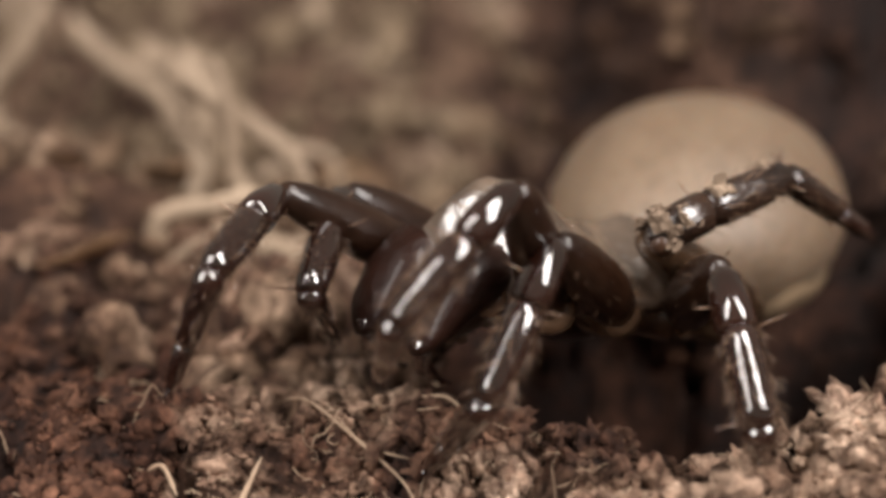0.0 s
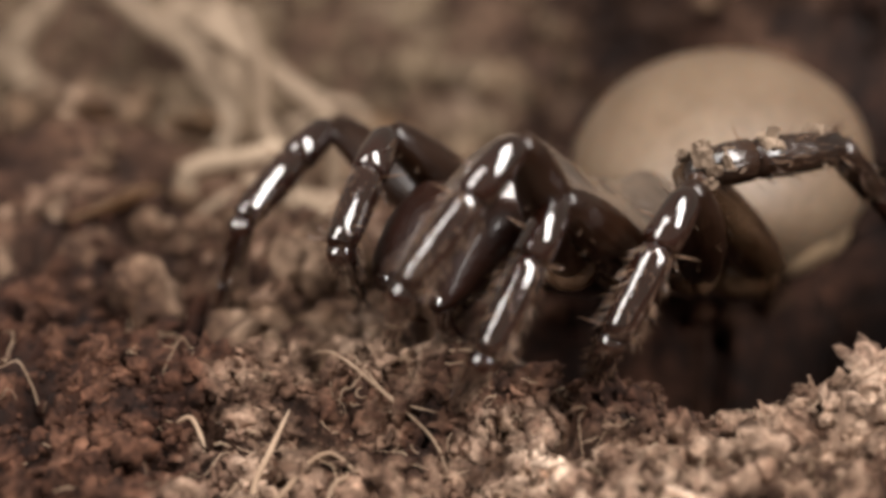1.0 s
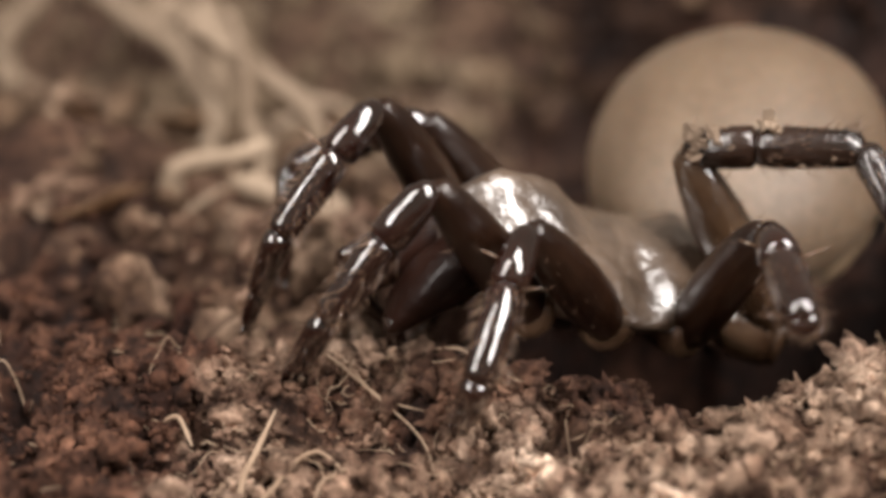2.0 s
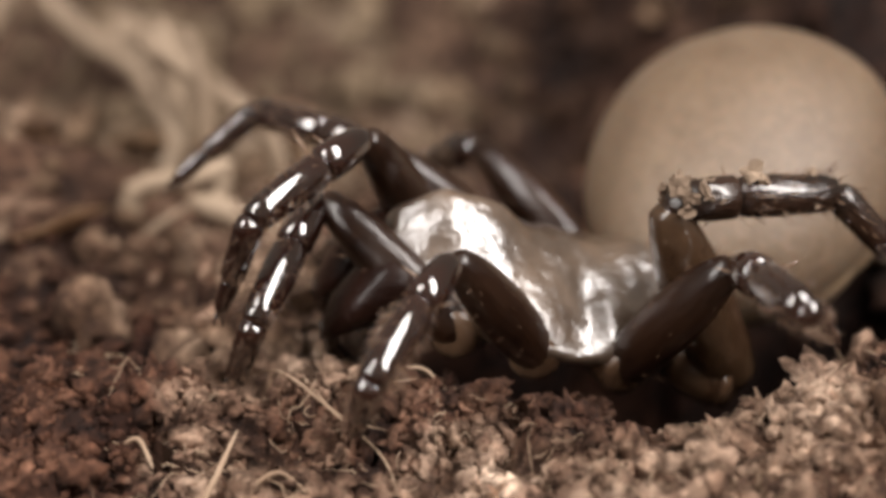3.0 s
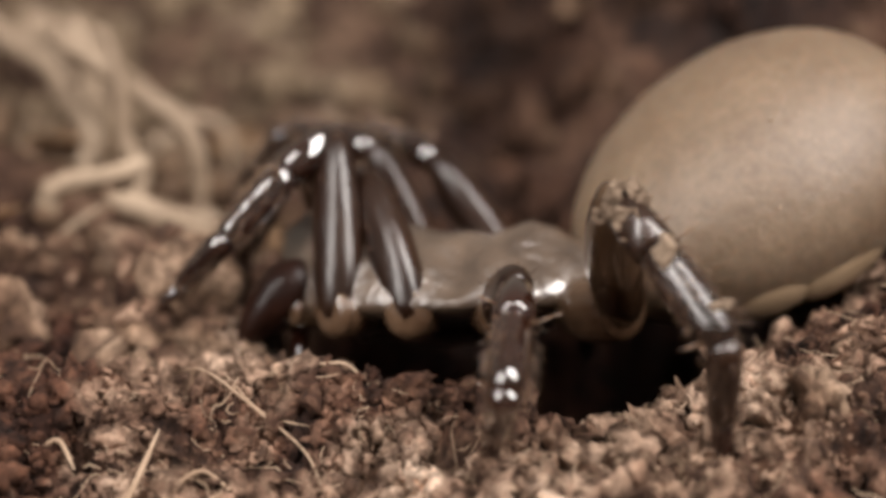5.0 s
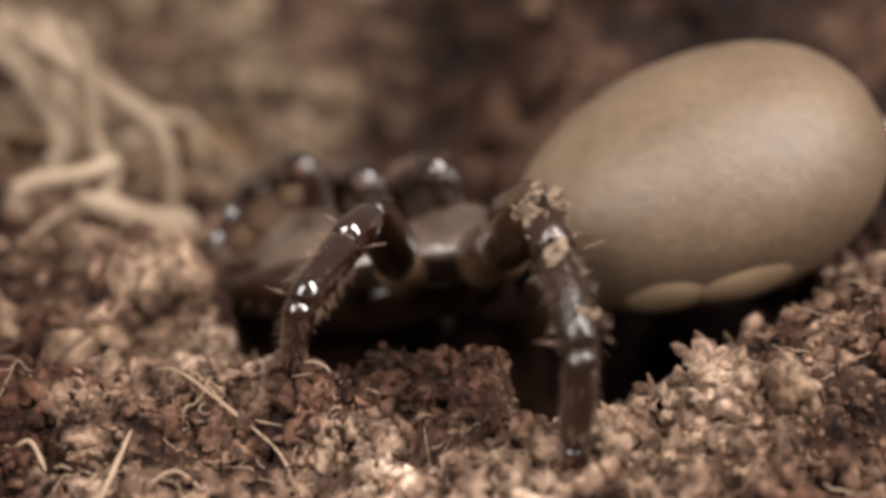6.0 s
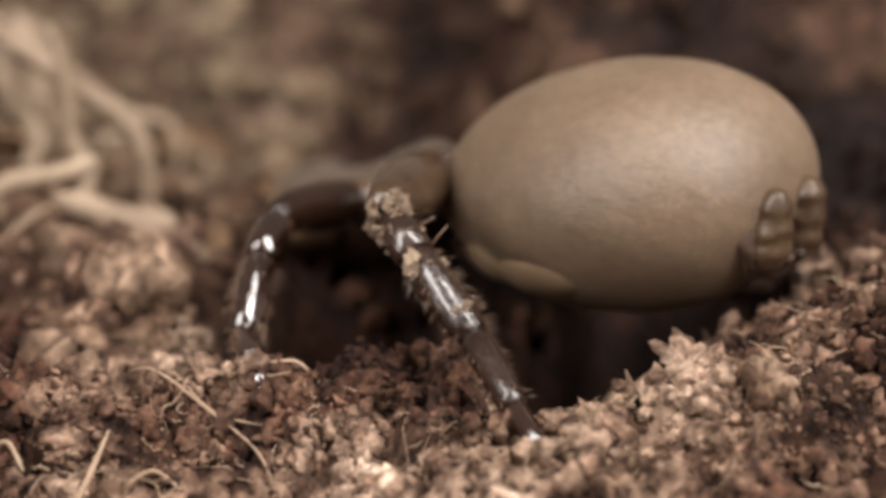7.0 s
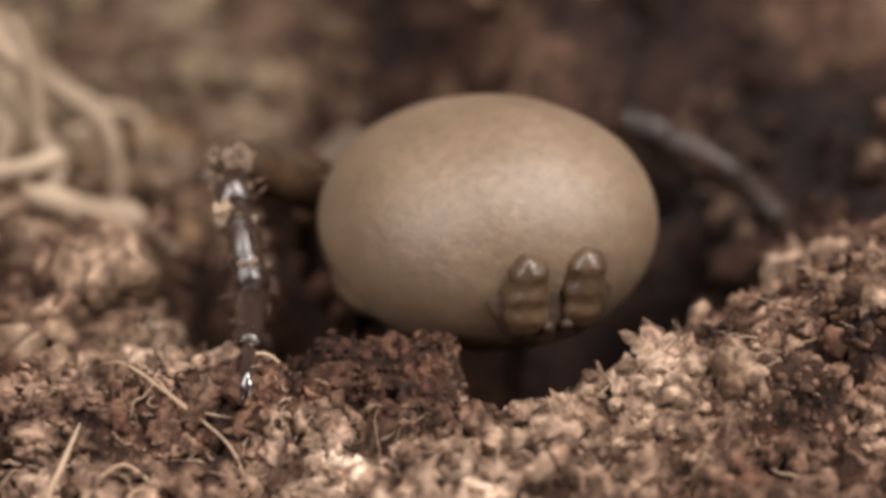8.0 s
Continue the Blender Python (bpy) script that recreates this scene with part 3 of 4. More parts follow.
    limb(bm, [(-0.1, r * 0.3, 0), (0.06, r * 0.5, 0), (0.4, r * 0.57, 0.02), (q * 0.9, r * 0.5, 0), (q - 0.05, r * 0.43, 0), (q, r * 0.28, 0)], 16)
    meta = part("metatarsus", bm, shell, spider)
    bristles(rng, q, r * 0.5, 90, 0.36, meta)
    bm = bmesh.new()
    limb(bm, [(q - 0.03, r * 0.28, 0), (q + 0.1, r * 0.38, 0), (mt * 0.88, r * 0.34, 0), (mt, r * 0.18, -0.02)], 12)
    tube(bm, [(0.1, mt - 0.05, 0), (0.14, mt + 0.25, -0.05), (0.14, mt + 0.36, -0.22)], [0.07, 0.05, 0.01], 5)
    tube(bm, [(-0.1, mt - 0.05, 0), (-0.14, mt + 0.25, -0.05), (-0.14, mt + 0.36, -0.22)], [0.07, 0.05, 0.01], 5)
    part("tarsus", bm, CHITIN, meta, "slim clawed foot")
    if leg == "l4":  # soil sticks to this leg
        loose = []
        for _ in range(12):
            a, gy = rng.uniform(-1.2, 3.6), rng.uniform(0.5, pt - 0.2)
            loose.append((0.76 * r * math.cos(a), gy, 0.1 + r * 0.72 * math.sin(a), rng.uniform(0.06, 0.17)))
        for _ in range(20):  # a cake of it on the kneecap
            a, gy = rng.uniform(-0.4, 3.5), rng.uniform(-0.1, 0.75)
            loose.append((0.76 * r * math.cos(a), gy, 0.1 + r * 0.72 * math.sin(a), rng.uniform(0.07, 0.24)))
        for gx, gy, gz, gr in (*loose, (0.25, 0.15, 0.8, 0.26), (-0.35, 0.3, 0.78, 0.22), (0.5, 0.9, 0.65, 0.22), (0.1, 2.5, 0.95, 0.3), (0.4, 2.8, 0.8, 0.24), (-0.6, 2.9, 0.3, 0.2)):
            pts, tris = crumb_shape(rng, 2, 1.05)
            pts = (pts * rng.uniform(0.45, 1.35, 3)) @ turned(rng)
            bm = bmesh.new()
            vs = [bm.verts.new(Vector(q) * gr + Vector((gx * 0.94, gy, gz * 0.92))) for q in pts]
            for tri in tris:
                bm.faces.new([vs[k] for k in tri])
            part("soil_grain", bm, GRIT, tibia, "pale soil grain stuck on the leg", smooth=False)
    SEGMENTS[leg] = (femur, tibia, meta)


for count, leg in enumerate(("lp", "l1", "l2", "l3", "l4", "rp", "r1", "r2", "r3", "r4")):
    build_leg(leg, 100 + count)


def sunk(points, ends=(0, -1), depth=0.35):
    """The points, with the given ends led down into the soil."""
    points = [Vector(p) for p in points]
    for k in ends:
        x, y, z = points[k]
        h = float(soil_height(x, y)) - depth
        if z > h:
            end = Vector((x, y, h))
            if k == 0:
                points.insert(0, end)
            else:
                points.append(end)
    return points


def smooth_line(points, steps=7):
    """A rounded line through the points."""
    out = []
    n = len(points)
    for k in range(n - 1):
        a, b, c, d = points[max(k - 1, 0)], points[k], points[k + 1], points[min(k + 2, n - 1)]
        for j in range(steps):
            t = j / steps
            out.append(0.5 * (2 * b + (c - a) * t + (2 * a - 5 * b + 4 * c - d) * t * t + (3 * b - a - 3 * c + d) * t ** 3))
    return out + [points[-1]]


# dry stems, bent and tangled, on the bank behind: radius, points
STANDING_STEMS = (
    (0.70, ((-29.5, 80.0, 8.5), (-30.1, 80.0, 7.3), (-31.0, 80.0, 5.7), (-32.1, 80.0, 4.6), (-32.7, 80.0, 3.4), (-32.4, 80.0, 1.9), (-31.3, 80.0, 1.1), (-29.9, 80.0, 0.8), (-28.7, 80.0, 0.6))),
    (0.66, ((-29.4, 84.0, 7.3), (-29.0, 84.0, 6.4), (-28.2, 84.0, 5.4), (-27.1, 84.0, 4.5), (-25.8, 84.0, 3.8), (-24.6, 84.0, 2.9), (-24.1, 84.0, 1.4))),
    (0.85, ((-20.9, 74.0, 7.6), (-20.5, 74.0, 6.3), (-19.9, 74.0, 5.0), (-19.9, 74.0, 3.7), (-20.1, 74.0, 2.1), (-20.6, 74.0, 0.3))),
    (0.90, ((-18.9, 95.0, 6.9), (-18.7, 95.0, 6.0), (-18.6, 95.0, 4.3), (-18.5, 95.0, 3.0), (-18.4, 95.0, 1.9))),
    (0.52, ((-15.5, 76.0, 1.6), (-17.2, 76.0, 1.0), (-18.9, 76.0, 0.3))),
    (0.50, ((-16.9, 66.0, 1.7), (-18.5, 66.0, 0.6), (-20.1, 66.0, -0.3))),
    (0.30, ((-18.9, 74.0, 5.2), (-17.6, 74.0, 4.1), (-15.9, 74.0, 2.9), (-13.8, 74.0, 2.2))),
    (0.30, ((-13.5, 64.0, 1.3), (-12.5, 64.0, 0.9), (-12.4, 64.0, 0.3), (-13.6, 64.0, 0.3), (-14.7, 64.0, 0.8), (-15.6, 64.0, 1.5))),
)
FALLEN_STEMS = (
    (0.59, ((-19.9, 67.7, 5.6), (-18.3, 67.6, 3.4), (-19.1, 66.9, 1.3), (-19.3, 66.4, -0.3))),
    (0.53, ((-18.6, 66.5, 8.9), (-18.9, 66.3, 7.7), (-17.6, 66.4, 6.7), (-15.2, 66.6, 4.8), (-13.8, 66.5, 3.2))),
    (0.42, ((-16.8, 64.9, 8.6), (-16.2, 64.6, 6.2), (-16.0, 64.1, 3.8), (-15.4, 64.0, 2.9), (-15.6, 63.6, 1.6))),
    (0.58, ((-16.0, 60.6, 2.6), (-14.7, 60.7, 2.2), (-12.0, 60.9, 0.8), (-9.8, 60.9, -0.6), (-8.9, 60.7, -1.5))),
)
TWIGS = (
    (0.20, ((-17.2, 60.4, -0.3), (-17.9, 60.6, 1.0), (-16.2, 61.4, 2.2))),
    (0.50, ((-18.3, 61.0, 2.8), (-15.8, 61.8, 3.3), (-14.6, 62.3, 3.7))),
    (0.31, ((-17.4, 66.5, 6.9), (-15.6, 66.7, 5.4), (-14.3, 66.7, 4.5), (-13.5, 66.5, 2.8))),
    (0.32, ((-15.5, 62.7, 2.2), (-14.2, 62.8, 1.5), (-12.0, 63.0, 0.7), (-11.4, 62.7, -0.6))),
)
rng = np.random.default_rng(61)


def strand(name, radius, points, mat, label, category, group, sides=9):
    line = smooth_line(points)
    bm = bmesh.new()
    n = len(line)
    radii = [radius * (1.0 + 0.13 * math.sin(3.1 * k) + 0.1 * rng.uniform(-1, 1)) * (1 - 0.25 * k / n) * min(1, 0.25 + 4.0 * min(k, n - 1 - k) / n) for k in range(n)]
    tube(bm, line, radii, sides)
    return tagged(part(name, bm, mat), label, category, group)


for radius, points in STANDING_STEMS:
    strand("dry_stem", radius, sunk(points, (-1,)), STRAW, "pale dry plant stem standing on the soil bank", "stem", "dry stems on the bank")
for radius, points in (*FALLEN_STEMS, *TWIGS):
    strand("dry_stem", radius, sunk(points, (-1,) if points[-1][2] < points[0][2] else (0,)), STRAW, "pale dry plant stem bent over the soil bank", "stem", "dry stems on the bank")

# more of the tangle further back
for _ in range(8):
    x, y = rng.uniform(-42, -27), rng.uniform(68, 96)
    z = float(soil_height(x, y))
    a, l, rise = rng.uniform(0, 6.283), rng.uniform(4, 9), rng.uniform(0.8, 3)
    pts = [(x, y, z - 0.4)]
    for k in range(1, 5):
        f = k / 4
        px, py = x + math.cos(a) * l * f + rng.uniform(-0.9, 0.9), y + math.sin(a) * l * f * 0.5 + rng.uniform(-0.9, 0.9)
        pts.append((px, py, float(soil_height(px, py)) + rise * math.sin(math.pi * f) + (0.2 if f < 1 else -0.4)))
    strand("dry_stem", rng.uniform(0.22, 0.6), [Vector(p) for p in pts], STRAW, "pale dry plant stem bent over the soil bank", "stem", "dry stems on the bank")

# rootlets lying on the rim
LONG_ROOTLETS = (
    (0.21, ((-10.6, 37.4, 0.2), (-10.6, 39.3, 0.2), (-10.8, 40.7, 0.2), (-10.7, 42.2, 0.2), (-10.4, 43.5, 0.2))),
    (0.16, ((-10.1, 38.2, 0.2), (-10.1, 39.6, 0.2), (-9.9, 40.8, 0.2), (-9.6, 42.2, 0.2), (-9.1, 43.1, 0.2), (-8.4, 43.1, 0.2), (-8.0, 42.4, 0.2), (-8.3, 41.4, 0.2), (-8.6, 40.8, 0.2), (-8.7, 39.7, 0.2))),
    (0.09, ((-11.5, 49.3, 0.2), (-9.7, 46.5, 0.2), (-7.6, 44.8, 0.2), (-6.2, 43.6, 0.2), (-5.6, 42.5, 0.2))),
    (0.12, ((-6.8, 46.5, 0.2), (-6.0, 46.1, 0.2), (-5.2, 46.2, 0.2), (-4.4, 46.4, 0.2))),
)
SHORT_ROOTLETS = (
    (0.16, ((-13.7, 43.1, 0.2), (-13.2, 43.0, 0.2), (-12.6, 42.2, 0.2))),
    (0.10, ((-12.0, 40.2, 0.2), (-11.5, 40.7, 0.2), (-11.1, 41.2, 0.2))),
    (0.09, ((-11.5, 49.4, 0.2), (-10.2, 47.6, 0.2), (-9.1, 46.2, 0.2))),
    (0.08, ((-9.0, 46.2, 0.2), (-7.6, 44.9, 0.2), (-6.1, 44.1, 0.2))),
)
for radius, points in (*LONG_ROOTLETS, *SHORT_ROOTLETS):
    pts = [Vector((x, y, float(soil_height(x, y)) + radius * 1.6 + 0.3)) for x, y, z in points]
    strand("rootlet", radius * 0.52, pts, ROOT, "thin pale rootlet lying on crumbly soil", "root", "rootlets on the soil", 7)
for count in range(40):
    x, y = (rng.uniform(-22, 15), rng.uniform(39, 51)) if count < 26 else (rng.uniform(-15, -3), rng.uniform(39, 48))
    a, l = rng.uniform(0, 6.283), rng.uniform(0.8, 3.2)
    if x > -7 and y > 45:
        continue
    r = rng.uniform(0.012, 0.032)
    pts = []
    px, py = x, y
    for k in range(9):
        px, py = px + math.cos(a) * l / 8, py + math.sin(a) * l / 8
        a += rng.uniform(-0.6, 0.6)
        pts.append(Vector((px, py, float(soil_height(px, py)) + 0.25 + rng.uniform(0, 0.25))))
    strand("rootlet", r, pts, ROOT, "thin pale rootlet lying on crumbly soil", "root", "rootlets on the soil", 6)

# hair-fine fibres matted into the crumbs
fibre_rng = np.random.default_rng(88)
bm = bmesh.new()
for _ in range(700):
    x, y = fibre_rng.uniform(-18, 14), fibre_rng.uniform(38, 52)
    if burrow(x, y) > 0.02 or value_noise(np.array(x / 2.5), np.array(y / 2.5), 91) < 0.4:
        continue
    a, l = fibre_rng.uniform(0, 6.283), fibre_rng.uniform(0.35, 1.5)
    z = float(soil_height(x, y)) + fibre_rng.uniform(0.08, 0.3)
    pts = []
    for k in range(6):
        pts.append((x, y, z))
        a += fibre_rng.uniform(-0.7, 0.7)
        x, y, z = x + math.cos(a) * l / 5, y + math.sin(a) * l / 5, z + fibre_rng.uniform(-0.09, 0.1)
    r = fibre_rng.uniform(0.012, 0.032)
    tube(bm, pts, [r, r, r * 0.95, r * 0.9, r * 0.8, r * 0.4], 4)
tagged(part("plant_fibres", bm, ROOT), "pale hair-fine plant fibres matted on soil", "fibre", kind="stuff")

# dead leaf scraps on the bank
for _ in range(14):
    x, y = rng.uniform(-30, -8), rng.uniform(57, 80)
    bm = bmesh.new()
    l, w, curl = rng.uniform(2.5, 5), rng.uniform(0.8, 1.8), rng.uniform(0.15, 0.5)
    rows = []
    for k in range(9):
        f = k / 8
        half = w * math.sin(math.pi * (0.06 + 0.88 * f)) * (1 + 0.2 * math.sin(9 * f + x))
        rows.append([bm.verts.new((half * g, l * (f - 0.5), curl * half * g * g + 0.5 * math.sin(3 * f + y))) for g in (-1, -0.5, 0, 0.5, 1)])
    for a, b in zip(rows, rows[1:]):
        for i in range(4):
            bm.faces.new((a[i], a[i + 1], b[i + 1], b[i]))
    bmesh.ops.solidify(bm, geom=bm.faces[:], thickness=0.12)
    ob = part("dead_leaf", bm, LITTER)
    ob.matrix_world = mpose(x, y, float(soil_height(x, y)) + 0.35, rng.uniform(-25, 25), rng.uniform(-25, 25), rng.uniform(0, 360))
    tagged(ob, "curled brown scrap of dead leaf on soil", "leaf", "dead leaf scraps")

# clods on the banks and the rim, lumps of the ground itself
CLODS = []
for k in range(8):
    pts, tris = crumb_shape(rng, 3, 0.6)
    mesh = bpy.data.meshes.new("soil_clod")
    mesh.from_pydata((pts * MM).tolist(), [], tris.tolist())
    mesh.materials.append(CLOD)
    mesh.polygons.foreach_set("use_smooth", [True] * len(mesh.polygons))
    CLODS.append(mesh)


def clod(x, y, size, lift=0.2):
    ob = new("soil_clod", CLODS[int(rng.integers(8))])
    ob.parent = GROUND
    m = mpose(x, y, float(soil_height(x, y)) + size * lift, *rng.uniform(0, 360, 3))
    ob.matrix_basis = m @ Matrix.Diagonal((*(size * rng.uniform(0.8, 1.2, 3)), 1))


for x, y, size in ((-14.3, 50.0, 1.3), (-12.6, 48.6, 1.0), (-12.7, 52.4, 1.45), (-10.0, 49.2, 1.2), (-10.6, 51.6, 0.8), (-6.2, 48.7, 0.85), (-7.7, 49.0, 0.8), (-4.9, 48.2, 0.5), (-14.6, 53.4, 1.1), (-17.5, 52, 1.2), (-11.5, 53.5, 1.4), (13.5, 47, 1.0), (8.5, 44.2, 0.9)):
    clod(x, y, size)
for _ in range(100):
    left = rng.random() < 0.55
    x = rng.uniform(-34, -9) if left else rng.uniform(9, 26)
    y = rng.uniform(47, 76)
    clod(x, y, rng.uniform(0.4, 1.1))



# ---- how the spider moves ----
BODY = ((0, 0.89, 55.28, 2.7, 139.4, 13, 0), (0.5, 0.68, 55.26, 2.65, 139.4, 13, 0), (1, 0.68, 55.26, 2.64, 139.4, 13, 0), (2.5, 2.7, 53.67, 1.01, 109.6, 13, -14), (3, 2.61, 53.24, 1.27, 104.7, 13, -14), (3.5, 1.99, 52.64, 0.99, 100.9, 12, -14), (4, 2.31, 52.06, 0.9, 95.0, 9, -12), (5.5, 2.41, 54.11, 2.25, 80.0, -11, 20), (6, 0.69, 55.22, 2.26, 64.0, -18, 22), (6.5, -0.61, 55.98, 3.01, 54.0, -21, 20), (7, 0.06, 59.34, 3.61, 48.0, -25, 16), (7.5, 0.33, 60.5, 3.55, 33.0, -23, 8), (8, -1.11, 61.01, 2.63, 20.0, -18, 4))
ABDOMEN = ((0, 2.26, 61.22, 3.25), (0.5, 2.05, 61.2, 3.2), (1, 2.05, 61.2, 3.19), (2.5, 4.14, 59.52, 3.91), (3, 4.79, 58.86, 4.42), (3.5, 4.29, 57.25, 4.14), (4, 5.25, 55.96, 4.0), (5.5, 8.41, 56.51, 5.15), (6, 7.29, 56.62, 4.66), (6.5, 6.29, 55.78, 4.91), (7, 5.19, 54.72, 4.91), (7.5, 4.09, 54.71, 4.55), (8, 1.25, 54.52, 3.43))

# joints of each leg in millimetres: seconds, x, y, z
LEGS = {}
LEGS["lp", "knee"] = ((0, -5.48, 49.41, 2.57), (0.5, -5.68, 49.38, 2.5), (1, -5.67, 49.39, 2.49), (2.5, -6.92, 51.62, 1.46), (3, -7.61, 51.92, 2.01), (3.5, -8.71, 51.96, 2.32), (4, -9.02, 52.38, 2.06), (5.5, -8.71, 56.02, -1.34), (6, -11.6, 58.25, -1.89), (6.5, -12.11, 60.88, -1.7), (7, -10.6, 65.29, -1.9), (7.5, -7.9, 69.45, -2.09), (8, -6.89, 72.05, -2.28))
LEGS["lp", "ankle"] = ((0, -6.81, 51.84, 0.26), (0.5, -7.01, 51.8, 0.19), (1, -7.0, 51.79, 0.16), (2.5, -8.04, 53.9, -1.09), (3, -8.38, 54.35, -0.54), (3.5, -9.56, 54.38, -0.21), (4, -10.08, 54.72, -0.46), (5.5, -8.97, 52.44, -1.03), (6, -13.8, 59.15, -4.59), (6.5, -14.08, 62.26, -4.38), (7, -12.41, 66.8, -4.62), (7.5, -9.31, 71.48, -4.71), (8, -7.89, 74.23, -4.97))
LEGS["lp", "tip"] = ((0, -6.82, 54.26, -1.5), (0.5, -7.04, 54.22, -1.58), (1, -7.02, 54.22, -1.6), (2.5, -8.38, 56.12, -3.08), (3, -8.75, 56.59, -2.5), (3.5, -9.93, 56.3, -2.49), (4, -10.45, 56.44, -2.89), (5.5, -9.17, 54.54, -3.17), (6, -11.6, 57.56, -5.87), (6.5, -12.22, 60.28, -5.66), (7, -10.77, 64.65, -5.92), (7.5, -8.33, 68.93, -5.96), (8, -7.4, 71.57, -6.27))
LEGS["l1", "knee"] = ((0, -3.14, 43.36, 8.83), (0.5, -3.96, 43.93, 9.09), (1, -3.85, 43.53, 8.81), (2.5, -7.52, 45.85, 6.24), (3, -8.98, 49.86, 5.78), (3.5, -9.73, 48.67, 5.95), (4, -9.7, 48.85, 5.78), (5.5, -5.29, 56.42, 5.84), (6, -12.47, 58.73, -1.33), (6.5, -12.88, 61.58, -1.06), (7, -11.29, 66.08, -1.26), (7.5, -8.48, 70.34, -1.55), (8, -7.28, 72.92, -2.04))
LEGS["l1", "ankle"] = ((0, -5.99, 40.56, 5.82), (0.5, -6.2, 40.95, 5.76), (1, -6.55, 41.13, 5.36), (2.5, -10.22, 45.53, 2.05), (3, -10.35, 45.96, 2.97), (3.5, -10.96, 45.17, 2.61), (4, -11.39, 45.17, 2.85), (5.5, -9.77, 56.07, 3.65), (6, -16.53, 61.39, -2.53), (6.5, -16.42, 64.87, -2.33), (7, -14.53, 69.7, -2.44), (7.5, -10.7, 74.64, -2.81), (8, -8.6, 77.6, -3.19))
LEGS["l1", "tip"] = ((0, -6.94, 43.78, 3.13), (0.5, -7.12, 44.22, 3.13), (1, -7.54, 44.35, 2.7), (2.5, -12.23, 47.27, -1.33), (3, -11.81, 47.9, -0.58), (3.5, -12.13, 47.56, -0.77), (4, -12.31, 47.27, -0.79), (5.5, -13.14, 56.72, 1.06), (6, -19.86, 62.74, -4.89), (6.5, -19.48, 66.8, -4.66), (7, -17.31, 71.97, -4.81), (7.5, -12.9, 77.54, -5.1), (8, -10.0, 80.89, -5.59))
LEGS["l2", "knee"] = ((0, -2.01, 44.69, 6.9), (0.5, -2.34, 44.77, 6.92), (1, -2.73, 44.88, 6.78), (2.5, -3.53, 45.49, 5.32), (3, -4.31, 45.3, 5.34), (3.5, -4.97, 46.7, 5.96), (4, -6.16, 48.85, 5.29), (5.5, -5.12, 55.62, 5.43), (6, -10.18, 56.55, -0.55), (6.5, -10.98, 59.08, -0.26), (7, -9.7, 63.42, -0.38), (7.5, -7.77, 67.27, -0.75), (8, -7.38, 69.67, -1.46))
LEGS["l2", "ankle"] = ((0, -3.73, 42.0, 3.18), (0.5, -3.95, 42.02, 3.2), (1, -4.47, 42.06, 3.17), (2.5, -4.3, 41.86, 2.12), (3, -6.17, 41.38, 3.06), (3.5, -6.73, 43.42, 2.78), (4, -7.62, 44.94, 2.72), (5.5, -7.06, 58.33, 1.84), (6, -13.82, 59.37, -2.24), (6.5, -14.26, 62.37, -1.83), (7, -12.72, 66.96, -1.91), (7.5, -9.89, 71.41, -2.29), (8, -8.57, 74.17, -2.98))
LEGS["l2", "tip"] = ((0, -5.6, 43.81, 0.27), (0.5, -5.42, 44.48, 0.55), (1, -5.8, 44.32, 0.28), (2.5, -5.06, 44.4, -0.74), (3, -7.08, 43.97, 0.29), (3.5, -7.57, 45.58, -0.35), (4, -8.27, 46.65, -0.72), (5.5, -7.1, 54.93, -0.07), (6, -16.74, 60.61, -4.5), (6.5, -16.87, 64.14, -4.12), (7, -15.12, 69.03, -4.19), (7.5, -11.69, 74.0, -4.58), (8, -9.75, 77.12, -5.24))
LEGS["l3", "knee"] = ((0, 2.71, 46.19, 5.82), (0.5, 1.09, 46.52, 6.42), (1, 0.91, 46.75, 6.66), (2.5, 4.4, 47.33, 4.58), (3, 3.95, 47.09, 4.87), (3.5, 1.89, 44.89, 3.97), (4, 1.73, 44.78, 4.13), (5.3, -0.96, 45.62, 4.49), (5.4, -1.25, 45.81, 4.63), (5.5, -1.27, 46.43, 5.65), (6, -3.79, 48.53, 5.62), (6.5, -4.38, 49.43, 5.21), (7, -6.59, 53.27, 4.02), (7.5, -6.45, 55.72, 1.92), (8, -9.24, 66.12, 1.74))
LEGS["l3", "ankle"] = ((0, 3.76, 42.96, 2.43), (0.5, -0.76, 43.01, 3.73), (1, -1.07, 44.39, 2.98), (2.5, 6.04, 42.88, 5.3), (3, 5.41, 42.53, 5.22), (3.5, 1.22, 40.5, 2.14), (4, 1.01, 40.57, 1.94), (5.3, -0.85, 40.87, 3.81), (5.4, -1.02, 41.08, 3.88), (5.5, -2.23, 41.8, 4.84), (6, -5.52, 44.28, 4.21), (6.5, -5.93, 45.11, 3.8), (7, -7.32, 49.37, 1.33), (7.5, -7.12, 51.01, 1.29), (8, -12.14, 68.72, -1.07))
LEGS["l3", "tip"] = ((0, 4.28, 45.81, -0.47), (0.5, -1.45, 46.24, 1.3), (1, -1.9, 47.31, 0.23), (2.5, 7.45, 46.27, 3.49), (3, 6.74, 45.84, 3.2), (3.5, 0.94, 43.37, -0.78), (4, 0.56, 43.41, -0.98), (5.3, -1.09, 42.9, 0.26), (5.4, -1.06, 43.04, 0.28), (5.5, -2.44, 44.05, 1.42), (6, -6.23, 46.3, 0.71), (6.5, -6.22, 47.15, 0.25), (7, -6.25, 45.41, 1.34), (7.5, -6.9, 46.93, 1.71), (8, -10.83, 71.3, -3.97))
